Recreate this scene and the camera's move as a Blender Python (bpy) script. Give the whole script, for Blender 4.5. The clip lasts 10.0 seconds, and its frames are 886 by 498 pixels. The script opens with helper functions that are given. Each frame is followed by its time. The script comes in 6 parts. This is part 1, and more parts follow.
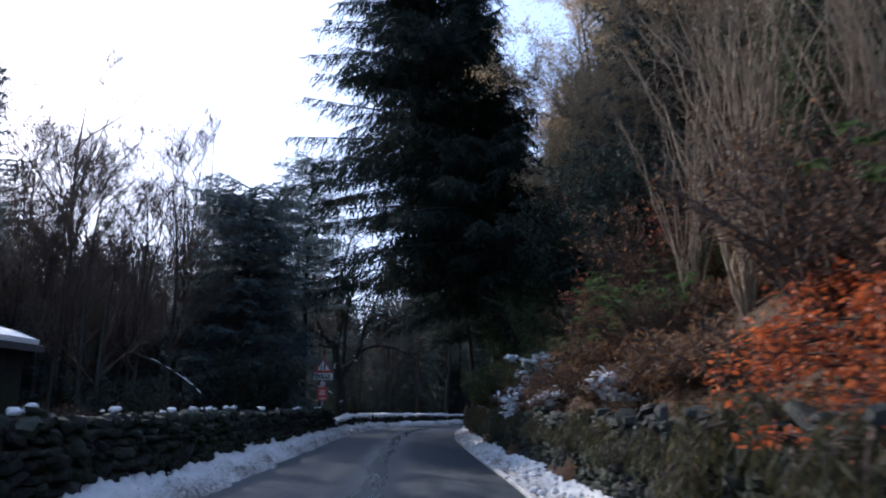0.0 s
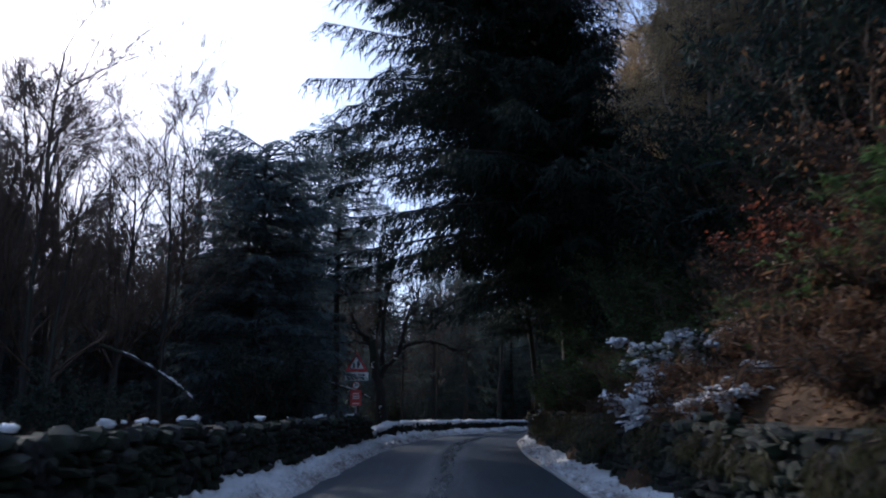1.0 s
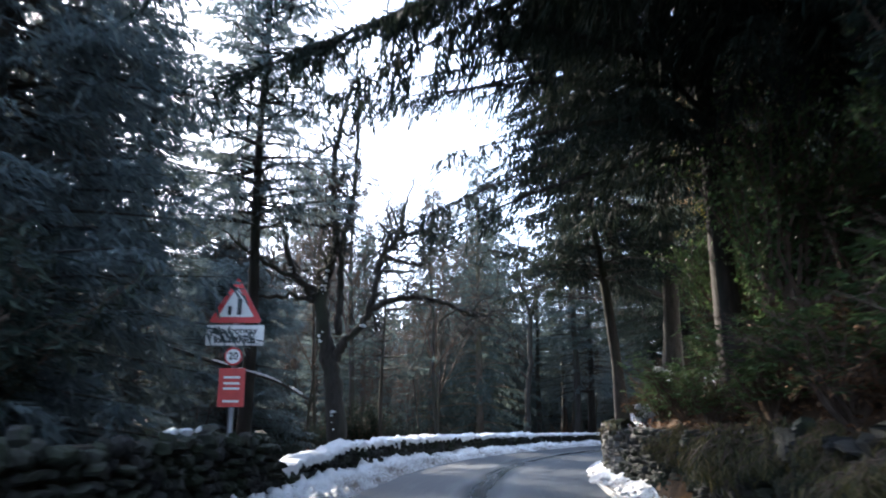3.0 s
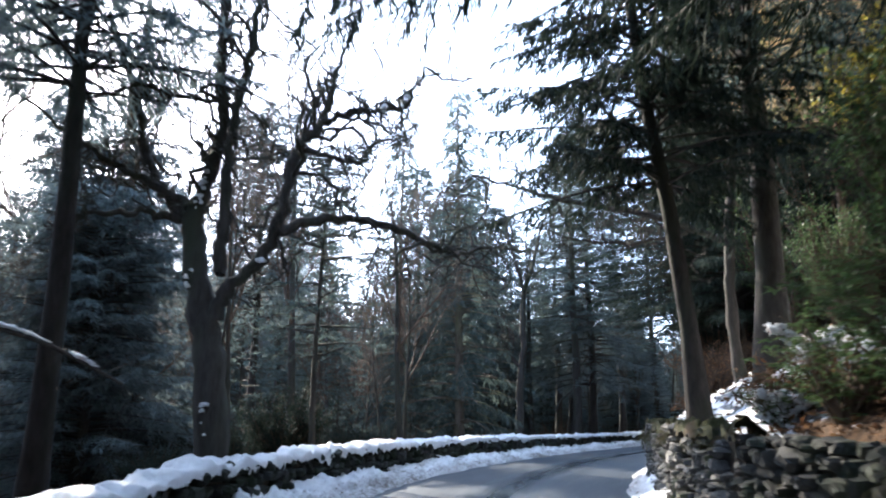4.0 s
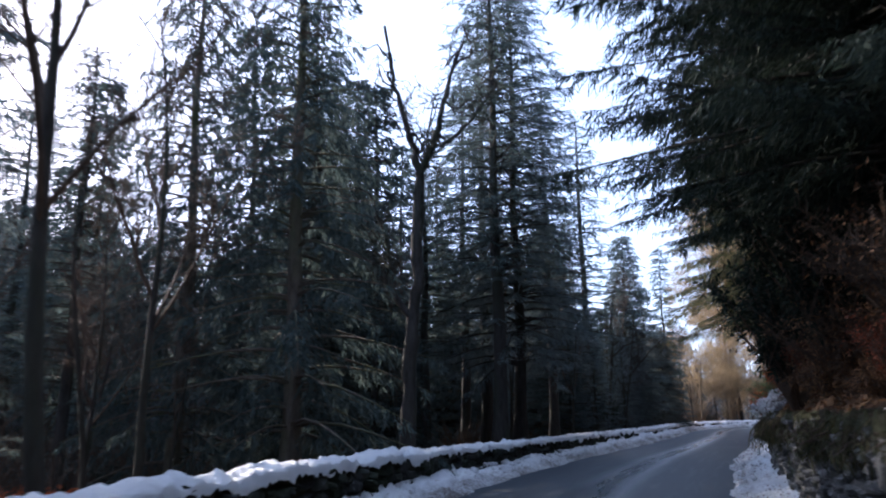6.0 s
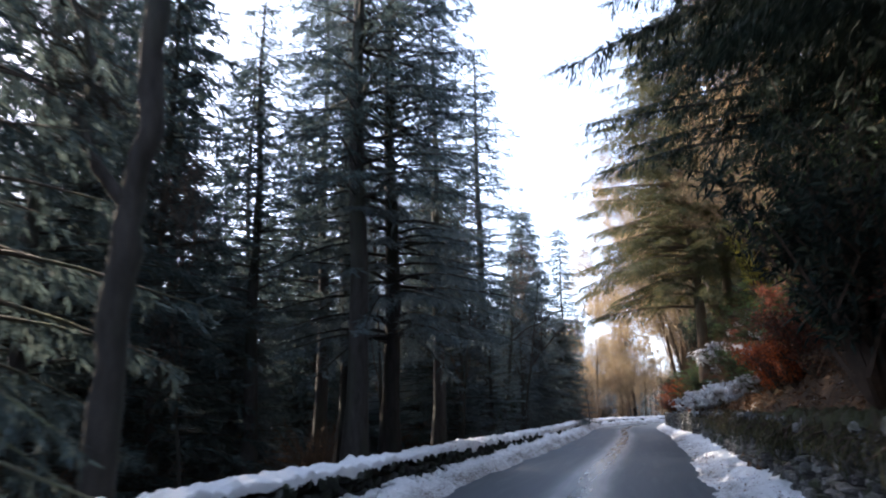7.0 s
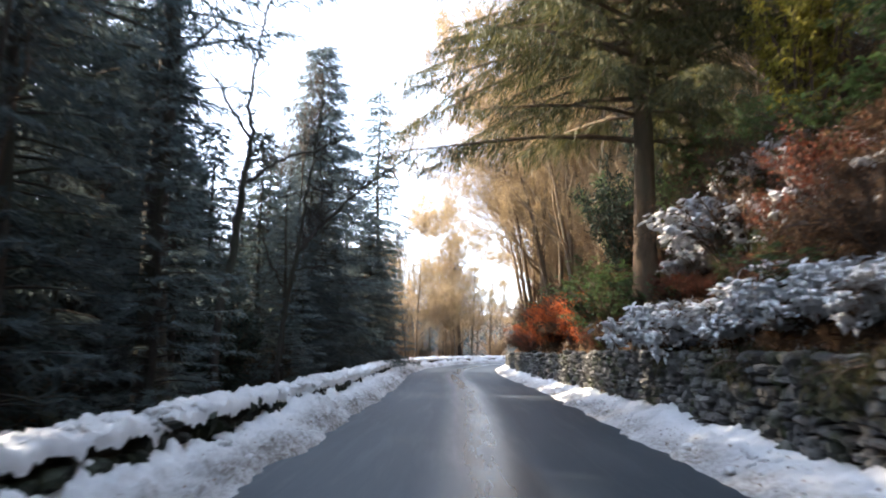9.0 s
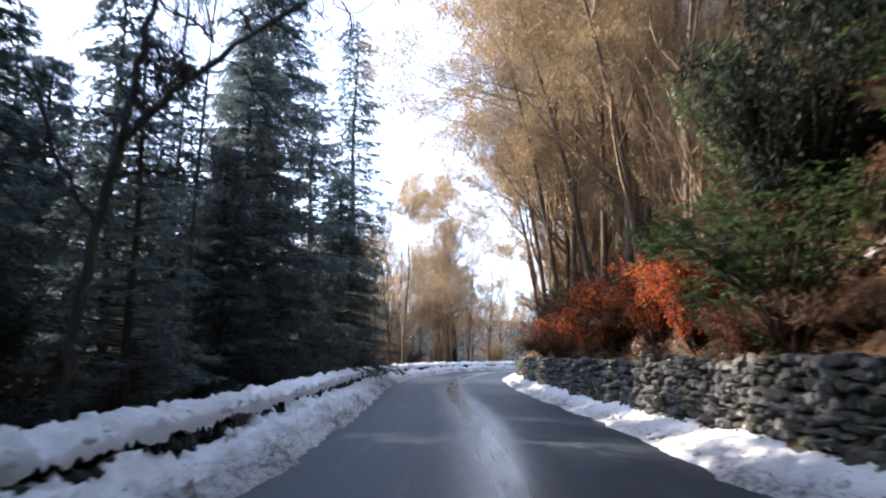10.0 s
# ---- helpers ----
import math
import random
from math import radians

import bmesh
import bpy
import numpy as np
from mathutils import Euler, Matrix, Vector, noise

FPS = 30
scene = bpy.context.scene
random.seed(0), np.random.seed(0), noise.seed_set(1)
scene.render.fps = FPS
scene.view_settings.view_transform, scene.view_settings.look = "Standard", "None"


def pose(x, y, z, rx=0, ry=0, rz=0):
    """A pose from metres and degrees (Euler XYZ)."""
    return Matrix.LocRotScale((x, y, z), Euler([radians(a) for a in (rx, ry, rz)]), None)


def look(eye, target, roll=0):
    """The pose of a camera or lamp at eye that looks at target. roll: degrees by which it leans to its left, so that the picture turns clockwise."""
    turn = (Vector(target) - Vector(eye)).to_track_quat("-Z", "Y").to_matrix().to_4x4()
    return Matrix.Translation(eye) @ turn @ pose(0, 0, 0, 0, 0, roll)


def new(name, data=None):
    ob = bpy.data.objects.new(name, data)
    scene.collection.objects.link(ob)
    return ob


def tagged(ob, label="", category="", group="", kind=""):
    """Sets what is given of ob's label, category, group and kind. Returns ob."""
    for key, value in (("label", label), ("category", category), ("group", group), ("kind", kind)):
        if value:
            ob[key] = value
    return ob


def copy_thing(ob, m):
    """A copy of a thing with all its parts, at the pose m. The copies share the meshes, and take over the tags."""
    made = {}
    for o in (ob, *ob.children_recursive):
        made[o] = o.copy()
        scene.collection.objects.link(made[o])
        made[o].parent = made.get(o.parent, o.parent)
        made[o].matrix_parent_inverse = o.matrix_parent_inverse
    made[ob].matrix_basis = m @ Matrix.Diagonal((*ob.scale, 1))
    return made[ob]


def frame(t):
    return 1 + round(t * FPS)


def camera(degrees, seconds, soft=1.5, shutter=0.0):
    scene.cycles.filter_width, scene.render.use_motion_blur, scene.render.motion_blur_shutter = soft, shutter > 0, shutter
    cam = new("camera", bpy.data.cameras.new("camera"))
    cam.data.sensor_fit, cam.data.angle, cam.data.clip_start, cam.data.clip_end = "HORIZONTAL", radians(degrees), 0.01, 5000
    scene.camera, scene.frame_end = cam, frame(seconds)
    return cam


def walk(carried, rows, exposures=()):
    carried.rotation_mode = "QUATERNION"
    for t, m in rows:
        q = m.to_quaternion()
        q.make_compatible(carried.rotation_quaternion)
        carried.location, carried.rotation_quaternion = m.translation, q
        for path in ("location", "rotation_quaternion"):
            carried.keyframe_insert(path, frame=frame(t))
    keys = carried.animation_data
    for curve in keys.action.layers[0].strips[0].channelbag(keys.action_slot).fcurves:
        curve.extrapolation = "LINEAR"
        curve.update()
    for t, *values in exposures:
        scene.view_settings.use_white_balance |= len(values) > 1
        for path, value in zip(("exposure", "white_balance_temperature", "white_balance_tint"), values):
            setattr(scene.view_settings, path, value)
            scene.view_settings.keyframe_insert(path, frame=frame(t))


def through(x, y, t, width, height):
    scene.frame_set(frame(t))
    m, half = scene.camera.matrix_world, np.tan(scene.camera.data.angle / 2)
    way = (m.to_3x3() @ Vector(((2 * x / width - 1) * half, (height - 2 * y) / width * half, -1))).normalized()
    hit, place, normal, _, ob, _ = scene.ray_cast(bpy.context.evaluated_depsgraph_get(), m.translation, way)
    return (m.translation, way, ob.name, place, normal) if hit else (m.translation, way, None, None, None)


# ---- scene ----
cam = camera(61.1, 10.0, 2.0, 0.25)
EXPOSURES = [(0.0, 0.6, 5100, 18), (0.8, 0.1, 5050, 18), (2.0, 1.1, 5400, 18), (2.7, 2.1, 5550, 16), (3.8, 2.5, 5500, 13), (5.2, 1.6, 5350, 18), (6.3, 1.2, 5350, 21), (7.0, 1.85, 5800, 19), (7.6, 1.85, 6300, 13), (8.0, 2.45, 6700, 12), (9.0, 2.4, 6150, 15), (10.0, 1.9, 5650, 19)]
PATH = [
    (0, (1.444, -1.515, 1.209), (1.35, 0.44, 1.621), 0.7),
    (0.5, (0.971, 1.407, 1.228), (0.812, 3.356, 1.648), 0.3),
    (1, (0.517, 4.578, 1.247), (0.318, 6.523, 1.67), 0.2),
    (1.5, (0.045, 8.113, 1.262), (-0.177, 10.053, 1.695), 0.0),
    (2, (-0.494, 11.944, 1.293), (-0.717, 13.882, 1.737), -0.0),
    (2.5, (-0.816, 15.87, 1.26), (-1.039, 17.806, 1.708), -0.5),
    (2.7, (-0.899, 17.454, 1.25), (-1.124, 19.39, 1.698), -0.2),
    (3.8, (-1.292, 25.986, 1.24), (-1.462, 27.929, 1.683), 0.6),
    (4, (-1.399, 27.541, 1.264), (-1.564, 29.484, 1.706), 0.2),
    (4.5, (-1.471, 30.898, 1.296), (-1.619, 32.846, 1.724), 0.5),
    (5, (-1.6, 34.462, 1.227), (-1.701, 36.411, 1.665), -0.7),
    (5.2, (-1.703, 36.002, 1.217), (-1.748, 37.952, 1.657), -0.6),
    (6.3, (-0.734, 44.114, 1.268), (-0.556, 46.058, 1.705), -0.9),
    (6.5, (-0.438, 45.647, 1.282), (-0.203, 47.586, 1.711), -0.9),
    (7, (0.585, 49.755, 1.303), (0.983, 51.667, 1.73), -1.0),
    (7.5, (2.064, 54.207, 1.253), (2.592, 56.09, 1.672), -1.1),
    (7.6, (2.372, 55.088, 1.253), (2.955, 56.956, 1.665), -0.5),
    (7.7, (2.675, 55.968, 1.255), (3.327, 57.82, 1.636), 0.1),
    (7.8, (3.003, 56.83, 1.247), (3.726, 58.667, 1.568), 0.3),
    (7.9, (3.358, 57.666, 1.24), (4.128, 59.493, 1.501), -0.0),
    (8, (3.728, 58.477, 1.24), (4.51, 60.302, 1.484), 0.4),
    (8.5, (5.506, 62.528, 1.223), (6.314, 64.338, 1.484), 0.6),
    (9, (7.538, 66.791, 1.2), (8.381, 68.585, 1.464), 0.4),
    (9.5, (9.59, 71.147, 1.186), (10.451, 72.932, 1.455), 0.5),
    (10, (11.579, 75.424, 1.141), (12.438, 77.208, 1.419), 0.7),
]
walk(cam, [(t, look(eye, target, roll)) for t, eye, target, roll in PATH], EXPOSURES)

# ---- world and light ----
SUN_AZ, SUN_EL = radians(-40.0), radians(28.0)     # azimuth from +y, to the right positive
world = bpy.data.worlds.new("sky")
scene.world = world
world.use_nodes = True
wn = world.node_tree.nodes
sky = wn.new("ShaderNodeTexSky")
sky.sky_type, sky.sun_disc = "NISHITA", False
sky.sun_elevation, sky.sun_rotation = SUN_EL, SUN_AZ
sky.air_density, sky.dust_density, sky.ozone_density = 1.0, 2.0, 1.0
wn["Background"].inputs["Strength"].default_value = 0.15
haze = wn.new("ShaderNodeMix")      # thin bright winter haze over the blue
haze.data_type = "RGBA"
haze.inputs["Factor"].default_value = 0.5
haze.inputs["B"].default_value = (4.9, 5.8, 6.8, 1.0)
world.node_tree.links.new(sky.outputs[0], haze.inputs["A"])
world.node_tree.links.new(haze.outputs["Result"], wn["Background"].inputs["Color"])
sun_data = bpy.data.lights.new("sun", "SUN")
sun_data.energy, sun_data.angle, sun_data.color = 4.6, radians(0.6), (1.0, 0.84, 0.6)
sun = new("sun", sun_data)
sun_way = Vector((math.sin(SUN_AZ) * math.cos(SUN_EL), math.cos(SUN_AZ) * math.cos(SUN_EL), math.sin(SUN_EL)))
sun.matrix_world = look(sun_way * 50, (0, 0, 0))

# ---- materials ----


def material(name, rough=0.8, spec=0.3):
    m = bpy.data.materials.new(name)
    m.use_nodes = True
    b = m.node_tree.nodes["Principled BSDF"]
    b.inputs["Roughness"].default_value = rough
    b.inputs["Specular IOR Level"].default_value = spec
    return m, m.node_tree.nodes, m.node_tree.links, b


def noise_tex(n, l, scale, detail=4.0, rough=0.6, coord=None, stretch=None):
    t = n.new("ShaderNodeTexNoise")
    t.inputs["Scale"].default_value, t.inputs["Detail"].default_value, t.inputs["Roughness"].default_value = scale, detail, rough
    if coord is None:
        coord = n.new("ShaderNodeTexCoord").outputs["Object"]
    if stretch:
        mp = n.new("ShaderNodeMapping")
        mp.inputs["Scale"].default_value = stretch
        l.new(coord, mp.inputs["Vector"])
        coord = mp.outputs["Vector"]
    l.new(coord, t.inputs["Vector"])
    return t.outputs["Fac"]


def ramp(n, l, fac, stops):
    r = n.new("ShaderNodeValToRGB")
    e = r.color_ramp.elements
    while len(e) < len(stops):
        e.new(0.5)
    for k, (p, c) in zip(e, stops):
        k.position, k.color = p, (*c, 1.0) if len(c) == 3 else c
    l.new(fac, r.inputs["Fac"])
    return r.outputs["Color"]


def mixed(n, l, fac, a, b, how="MIX"):
    m = n.new("ShaderNodeMix")
    m.data_type, m.blend_type = "RGBA", how
    for slot, v in ((m.inputs["Factor"], fac), (m.inputs["A"], a), (m.inputs["B"], b)):
        if hasattr(v, "is_output"):
            l.new(v, slot)
        else:
            slot.default_value = v if isinstance(v, float) else (*v, 1.0)
    return m.outputs["Result"]


def bumped(n, l, b, height, strength, dist):
    k = n.new("ShaderNodeBump")
    k.inputs["Strength"].default_value, k.inputs["Distance"].default_value = strength, dist
    l.new(height, k.inputs["Height"])
    l.new(k.outputs["Normal"], b.inputs["Normal"])


def two_scale(name, c1, c2, c3, s1, s2, rough=0.85, bump=0.4, dist=0.02, stretch=None, spec=0.25):
    m, n, l, b = material(name, rough, spec)
    big, fine = noise_tex(n, l, s1, 3.0, stretch=stretch), noise_tex(n, l, s2, 6.0, 0.7, stretch=stretch)
    base = ramp(n, l, fine, [(0.3, c1), (0.7, c2)])
    l.new(mixed(n, l, ramp(n, l, big, [(0.45, (0, 0, 0)), (0.65, (1, 1, 1))]), base, c3), b.inputs["Base Color"])
    bumped(n, l, b, fine, bump, dist)
    return m


def leafy(name, c1, c2, c3, rough=0.6, through=0.35, spec=0.3):
    """Leaves: colour varies from leaf to leaf, and light passes through them."""
    m, n, l, b = material(name, rough, spec)
    geo = n.new("ShaderNodeNewGeometry").outputs["Random Per Island"]
    info = n.new("ShaderNodeObjectInfo").outputs["Random"]
    c = ramp(n, l, geo, [(0.1, c1), (0.55, c2), (0.95, c3)])
    hue = n.new("ShaderNodeHueSaturation")
    mm = n.new("ShaderNodeMapRange")
    mm.inputs["To Min"].default_value, mm.inputs["To Max"].default_value = 0.7, 1.25
    l.new(info, mm.inputs["Value"])
    l.new(mm.outputs["Result"], hue.inputs["Value"])
    l.new(c, hue.inputs["Color"])
    l.new(hue.outputs["Color"], b.inputs["Base Color"])
    tr, mx = n.new("ShaderNodeBsdfTranslucent"), n.new("ShaderNodeMixShader")
    mx.inputs["Fac"].default_value = through
    l.new(hue.outputs["Color"], tr.inputs["Color"])
    l.new(b.outputs[0], mx.inputs[1])
    l.new(tr.outputs[0], mx.inputs[2])
    l.new(mx.outputs[0], n["Material Output"].inputs["Surface"])
    return m


M_BARK = two_scale("bark_dark", (0.02, 0.018, 0.016), (0.062, 0.056, 0.05), (0.042, 0.047, 0.032), 1.5, 9.0, 0.9, 0.8, 0.03, (1, 1, 0.25))
# darker copy of the bark, with the shaded side of backlit trunks painted in
M_BARK_BACKLIT = two_scale("bark_backlit", (0.012, 0.01, 0.009), (0.04, 0.034, 0.03), (0.028, 0.03, 0.02), 1.5, 9.0, 0.9, 0.9, 0.03, (1, 1, 0.25))
M_BARK_GREY = two_scale("bark_grey", (0.06, 0.05, 0.042), (0.17, 0.145, 0.115), (0.09, 0.1, 0.055), 1.2, 11.0, 0.9, 0.7, 0.03, (1, 1, 0.3))
M_BARK_WARM = two_scale("bark_warm", (0.07, 0.05, 0.033), (0.17, 0.12, 0.08), (0.1, 0.085, 0.055), 1.5, 10.0, 0.9, 0.7, 0.03, (1, 1, 0.3))
M_TWIG = two_scale("twigs_brown", (0.045, 0.031, 0.022), (0.11, 0.076, 0.052), (0.07, 0.052, 0.04), 0.7, 6.0, 0.9, 0.0, 0.01)
M_TWIG_TAN = two_scale("twigs_tan", (0.15, 0.11, 0.07), (0.29, 0.215, 0.14), (0.21, 0.16, 0.1), 0.7, 6.0, 0.9, 0.0, 0.01)
# green needles made paler and bluer: haze over the wood is in the colour
M_NEEDLE = leafy("needles_hazed", (0.05, 0.072, 0.07), (0.08, 0.11, 0.105), (0.115, 0.14, 0.125), 0.8, 0.5, 0.12)
# darker copy of the needles: the crowns' shade is put into the colour
M_NEEDLE_SHADE = leafy("needles_shaded", (0.014, 0.022, 0.018), (0.024, 0.036, 0.028), (0.045, 0.058, 0.042), 0.8, 0.2, 0.15)
# bluish spruce needles, lifted further by painted-in haze
M_NEEDLE_BLUE = leafy("needles_blue_hazed", (0.075, 0.1, 0.105), (0.11, 0.14, 0.145), (0.14, 0.17, 0.165), 0.8, 0.55, 0.12)
# lit copy of the needles: warm sunlight is painted in as olive
M_NEEDLE_SUN = leafy("needles_sunlit", (0.05, 0.06, 0.025), (0.1, 0.105, 0.04), (0.17, 0.15, 0.06), 0.6, 0.35)
M_LAUREL = leafy("leaves_evergreen", (0.04, 0.072, 0.026), (0.072, 0.125, 0.042), (0.12, 0.17, 0.068), 0.5, 0.35, 0.3)
M_YELLOW = leafy("leaves_yellow_green", (0.2, 0.19, 0.03), (0.36, 0.33, 0.05), (0.5, 0.42, 0.07), 0.5, 0.4)
M_BEECH = leafy("leaves_copper", (0.2, 0.045, 0.014), (0.4, 0.09, 0.022), (0.55, 0.16, 0.045), 0.6, 0.45)
M_BEECH_DARK = leafy("leaves_russet", (0.11, 0.035, 0.02), (0.2, 0.06, 0.032), (0.3, 0.1, 0.05), 0.6, 0.4)
M_BRACKEN = leafy("fronds_brown", (0.07, 0.036, 0.018), (0.14, 0.075, 0.038), (0.24, 0.14, 0.07), 0.8, 0.3)
M_GRASS = leafy("grass_rough", (0.022, 0.028, 0.01), (0.055, 0.054, 0.02), (0.11, 0.088, 0.04), 0.7, 0.35)
M_TANLEAF = leafy("leaves_tan", (0.26, 0.18, 0.09), (0.4, 0.29, 0.15), (0.5, 0.39, 0.22), 0.7, 0.45)


def snow_material():
    m, n, l, b = material("snow", 0.55, 0.35)
    fine, big = noise_tex(n, l, 14.0, 8.0, 0.75), noise_tex(n, l, 1.6, 5.0, 0.65)
    grit = noise_tex(n, l, 46.0, 3.0, 0.8)
    dirt = n.new("ShaderNodeAttribute")
    dirt.attribute_name = "dirt"
    speck = ramp(n, l, grit, [(0.6, (0, 0, 0)), (0.72, (1, 1, 1))])
    patch = ramp(n, l, fine, [(0.42, (0, 0, 0)), (0.66, (1, 1, 1))])
    clean = ramp(n, l, big, [(0.3, (0.62, 0.635, 0.66)), (0.7, (0.8, 0.8, 0.79))])
    amount = n.new("ShaderNodeMath")
    amount.operation = "MULTIPLY"
    both = n.new("ShaderNodeMath")
    both.operation, both.use_clamp = "ADD", True
    l.new(speck, both.inputs[0])
    l.new(patch, both.inputs[1])
    amount.use_clamp = True
    base_dirt = n.new("ShaderNodeMath")
    base_dirt.operation = "MULTIPLY_ADD"
    base_dirt.inputs[1].default_value, base_dirt.inputs[2].default_value = 0.7, 0.5
    l.new(both.outputs[0], base_dirt.inputs[0])
    l.new(base_dirt.outputs[0], amount.inputs[0])
    l.new(dirt.outputs["Fac"], amount.inputs[1])
    l.new(mixed(n, l, amount.outputs[0], clean, (0.12, 0.1, 0.08)), b.inputs["Base Color"])
    b.inputs["Subsurface Weight"].default_value = 0.0
    bumped(n, l, b, fine, 0.8, 0.05)
    return m


M_SNOW = snow_material()


def asphalt_material():
    m, n, l, b = material("wet_asphalt", 0.5, 0.26)
    uv = n.new("ShaderNodeUVMap").outputs["UV"]
    sep = n.new("ShaderNodeSeparateXYZ")
    l.new(uv, sep.inputs[0])
    fine, big = noise_tex(n, l, 60.0, 4.0, 0.7), noise_tex(n, l, 0.8, 5.0, 0.6)
    streak = noise_tex(n, l, 3.0, 5.0, 0.65, uv, (1.4, 0.1, 1.0))
    base = ramp(n, l, fine, [(0.3, (0.009, 0.014, 0.019)), (0.75, (0.021, 0.033, 0.045))])
    salted = ramp(n, l, streak, [(0.5, (0, 0, 0)), (0.72, (1, 1, 1))])
    half = n.new("ShaderNodeMath")
    half.operation = "MULTIPLY"
    half.inputs[1].default_value = 0.22
    l.new(salted, half.inputs[0])
    l.new(mixed(n, l, half.outputs[0], base, (0.15, 0.16, 0.18)), b.inputs["Base Color"])
    # wettest along the middle, with drier asphalt to both sides
    off = n.new("ShaderNodeMath")
    off.operation = "ABSOLUTE"
    l.new(sep.outputs["X"], off.inputs[0])
    wet = n.new("ShaderNodeMapRange")
    wet.interpolation_type = "SMOOTHSTEP"
    wet.inputs["From Min"].default_value, wet.inputs["From Max"].default_value = 0.08, 0.75
    wet.inputs["To Min"].default_value, wet.inputs["To Max"].default_value = 0.24, 0.58
    l.new(off.outputs[0], wet.inputs["Value"])
    rough = n.new("ShaderNodeMath")
    rough.operation = "MULTIPLY_ADD"
    rough.inputs[1].default_value = 0.3
    l.new(streak, rough.inputs[0])
    l.new(wet.outputs["Result"], rough.inputs[2])
    last = n.new("ShaderNodeMath")
    last.operation, last.inputs[1].default_value = "SUBTRACT", 0.13
    l.new(rough.outputs[0], last.inputs[0])
    l.new(last.outputs[0], b.inputs["Roughness"])
    bumped(n, l, b, fine, 0.25, 0.004)
    return m


M_ROAD = asphalt_material()


def ground_material():
    m, n, l, b = material("leaf_litter", 0.95, 0.15)
    fine, big = noise_tex(n, l, 9.0, 7.0, 0.75), noise_tex(n, l, 0.35, 5.0, 0.65)
    litter = ramp(n, l, fine, [(0.25, (0.018, 0.012, 0.008)), (0.5, (0.06, 0.036, 0.02)), (0.78, (0.14, 0.078, 0.038))])
    mossy = mixed(n, l, ramp(n, l, big, [(0.58, (0, 0, 0)), (0.72, (1, 1, 1))]), litter, (0.03, 0.04, 0.016))
    at = n.new("ShaderNodeAttribute")
    at.attribute_name = "snow"
    pick = n.new("ShaderNodeMath")
    pick.operation = "ADD"
    l.new(at.outputs["Fac"], pick.inputs[0])
    patch = noise_tex(n, l, 2.0, 9.0, 0.78)
    l.new(patch, pick.inputs[1])
    cover = ramp(n, l, pick.outputs[0], [(0.86, (0, 0, 0)), (0.93, (1, 1, 1))])
    l.new(mixed(n, l, cover, mossy, (0.8, 0.81, 0.84)), b.inputs["Base Color"])
    bumped(n, l, b, fine, 0.7, 0.06)
    return m


M_GROUND = ground_material()


def stone_material(name, c1, c2, c3, moss, level):
    m, n, l, b = material(name, 0.75, 0.3)
    geo = n.new("ShaderNodeNewGeometry").outputs["Random Per Island"]
    info = n.new("ShaderNodeObjectInfo").outputs["Random"]
    both = n.new("ShaderNodeMath")
    both.operation = "ADD"
    l.new(geo, both.inputs[0])
    l.new(info, both.inputs[1])
    fr = n.new("ShaderNodeMath")
    fr.operation = "FRACT"
    l.new(both.outputs[0], fr.inputs[0])
    tex = n.new("ShaderNodeNewGeometry").outputs["Position"]
    fine, big = noise_tex(n, l, 16.0, 7.0, 0.75, tex), noise_tex(n, l, 1.7, 5.0, 0.7, tex)
    c = ramp(n, l, fr.outputs[0], [(0.05, c1), (0.5, c2), (0.95, c3)])
    c = mixed(n, l, 0.7, c, ramp(n, l, fine, [(0.25, (0.22, 0.22, 0.22)), (0.75, (1.35, 1.35, 1.35))]), "MULTIPLY")
    spots_of = noise_tex(n, l, 38.0, 3.0, 0.6, tex)
    c = mixed(n, l, ramp(n, l, spots_of, [(0.62, (0, 0, 0)), (0.7, (0.6, 0.6, 0.6))]), c, tuple(1.5 * v for v in c3))
    c = mixed(n, l, ramp(n, l, big, [(level, (0, 0, 0)), (level + 0.14, (1, 1, 1))]), c, moss)
    l.new(c, b.inputs["Base Color"])
    bumped(n, l, b, fine, 0.9, 0.03)
    return m


M_STONE = stone_material("slate_stone", (0.045, 0.044, 0.043), (0.105, 0.102, 0.098), (0.22, 0.213, 0.2), (0.042, 0.05, 0.022), 0.5)
# real moss, but the stone is near black to carry the walls' shade
M_STONE_MOSS_SHADE = stone_material("mossy_stone_shaded", (0.014, 0.014, 0.013), (0.024, 0.024, 0.022), (0.04, 0.039, 0.036), (0.016, 0.022, 0.01), 0.42)
M_SOIL = two_scale("dark_soil", (0.015, 0.012, 0.009), (0.05, 0.038, 0.027), (0.03, 0.03, 0.018), 1.0, 12.0, 0.95, 0.6, 0.04)


def plain(name, c, rough=0.5, metal=0.0, vary=0.15):
    m, n, l, b = material(name, rough, 0.4)
    f = noise_tex(n, l, 7.0, 6.0, 0.7)
    lo, hi = tuple(v * (1 - vary) for v in c), tuple(min(1.0, v * (1 + vary)) for v in c)
    l.new(ramp(n, l, f, [(0.3, lo), (0.7, hi)]), b.inputs["Base Color"])
    b.inputs["Metallic"].default_value = metal
    return m


M_TURF = two_scale("mossy_turf", (0.014, 0.016, 0.006), (0.05, 0.054, 0.015), (0.05, 0.034, 0.018), 2.2, 30.0, 0.95, 1.0, 0.05)
M_RED = plain("sign_red", (0.5, 0.03, 0.03), 0.4)
M_WHITE = plain("sign_white", (0.75, 0.75, 0.72), 0.4, 0.0, 0.08)
M_BLACK = plain("sign_black", (0.02, 0.02, 0.02), 0.5)
M_POST = plain("galvanised_post", (0.3, 0.31, 0.32), 0.5, 0.7)
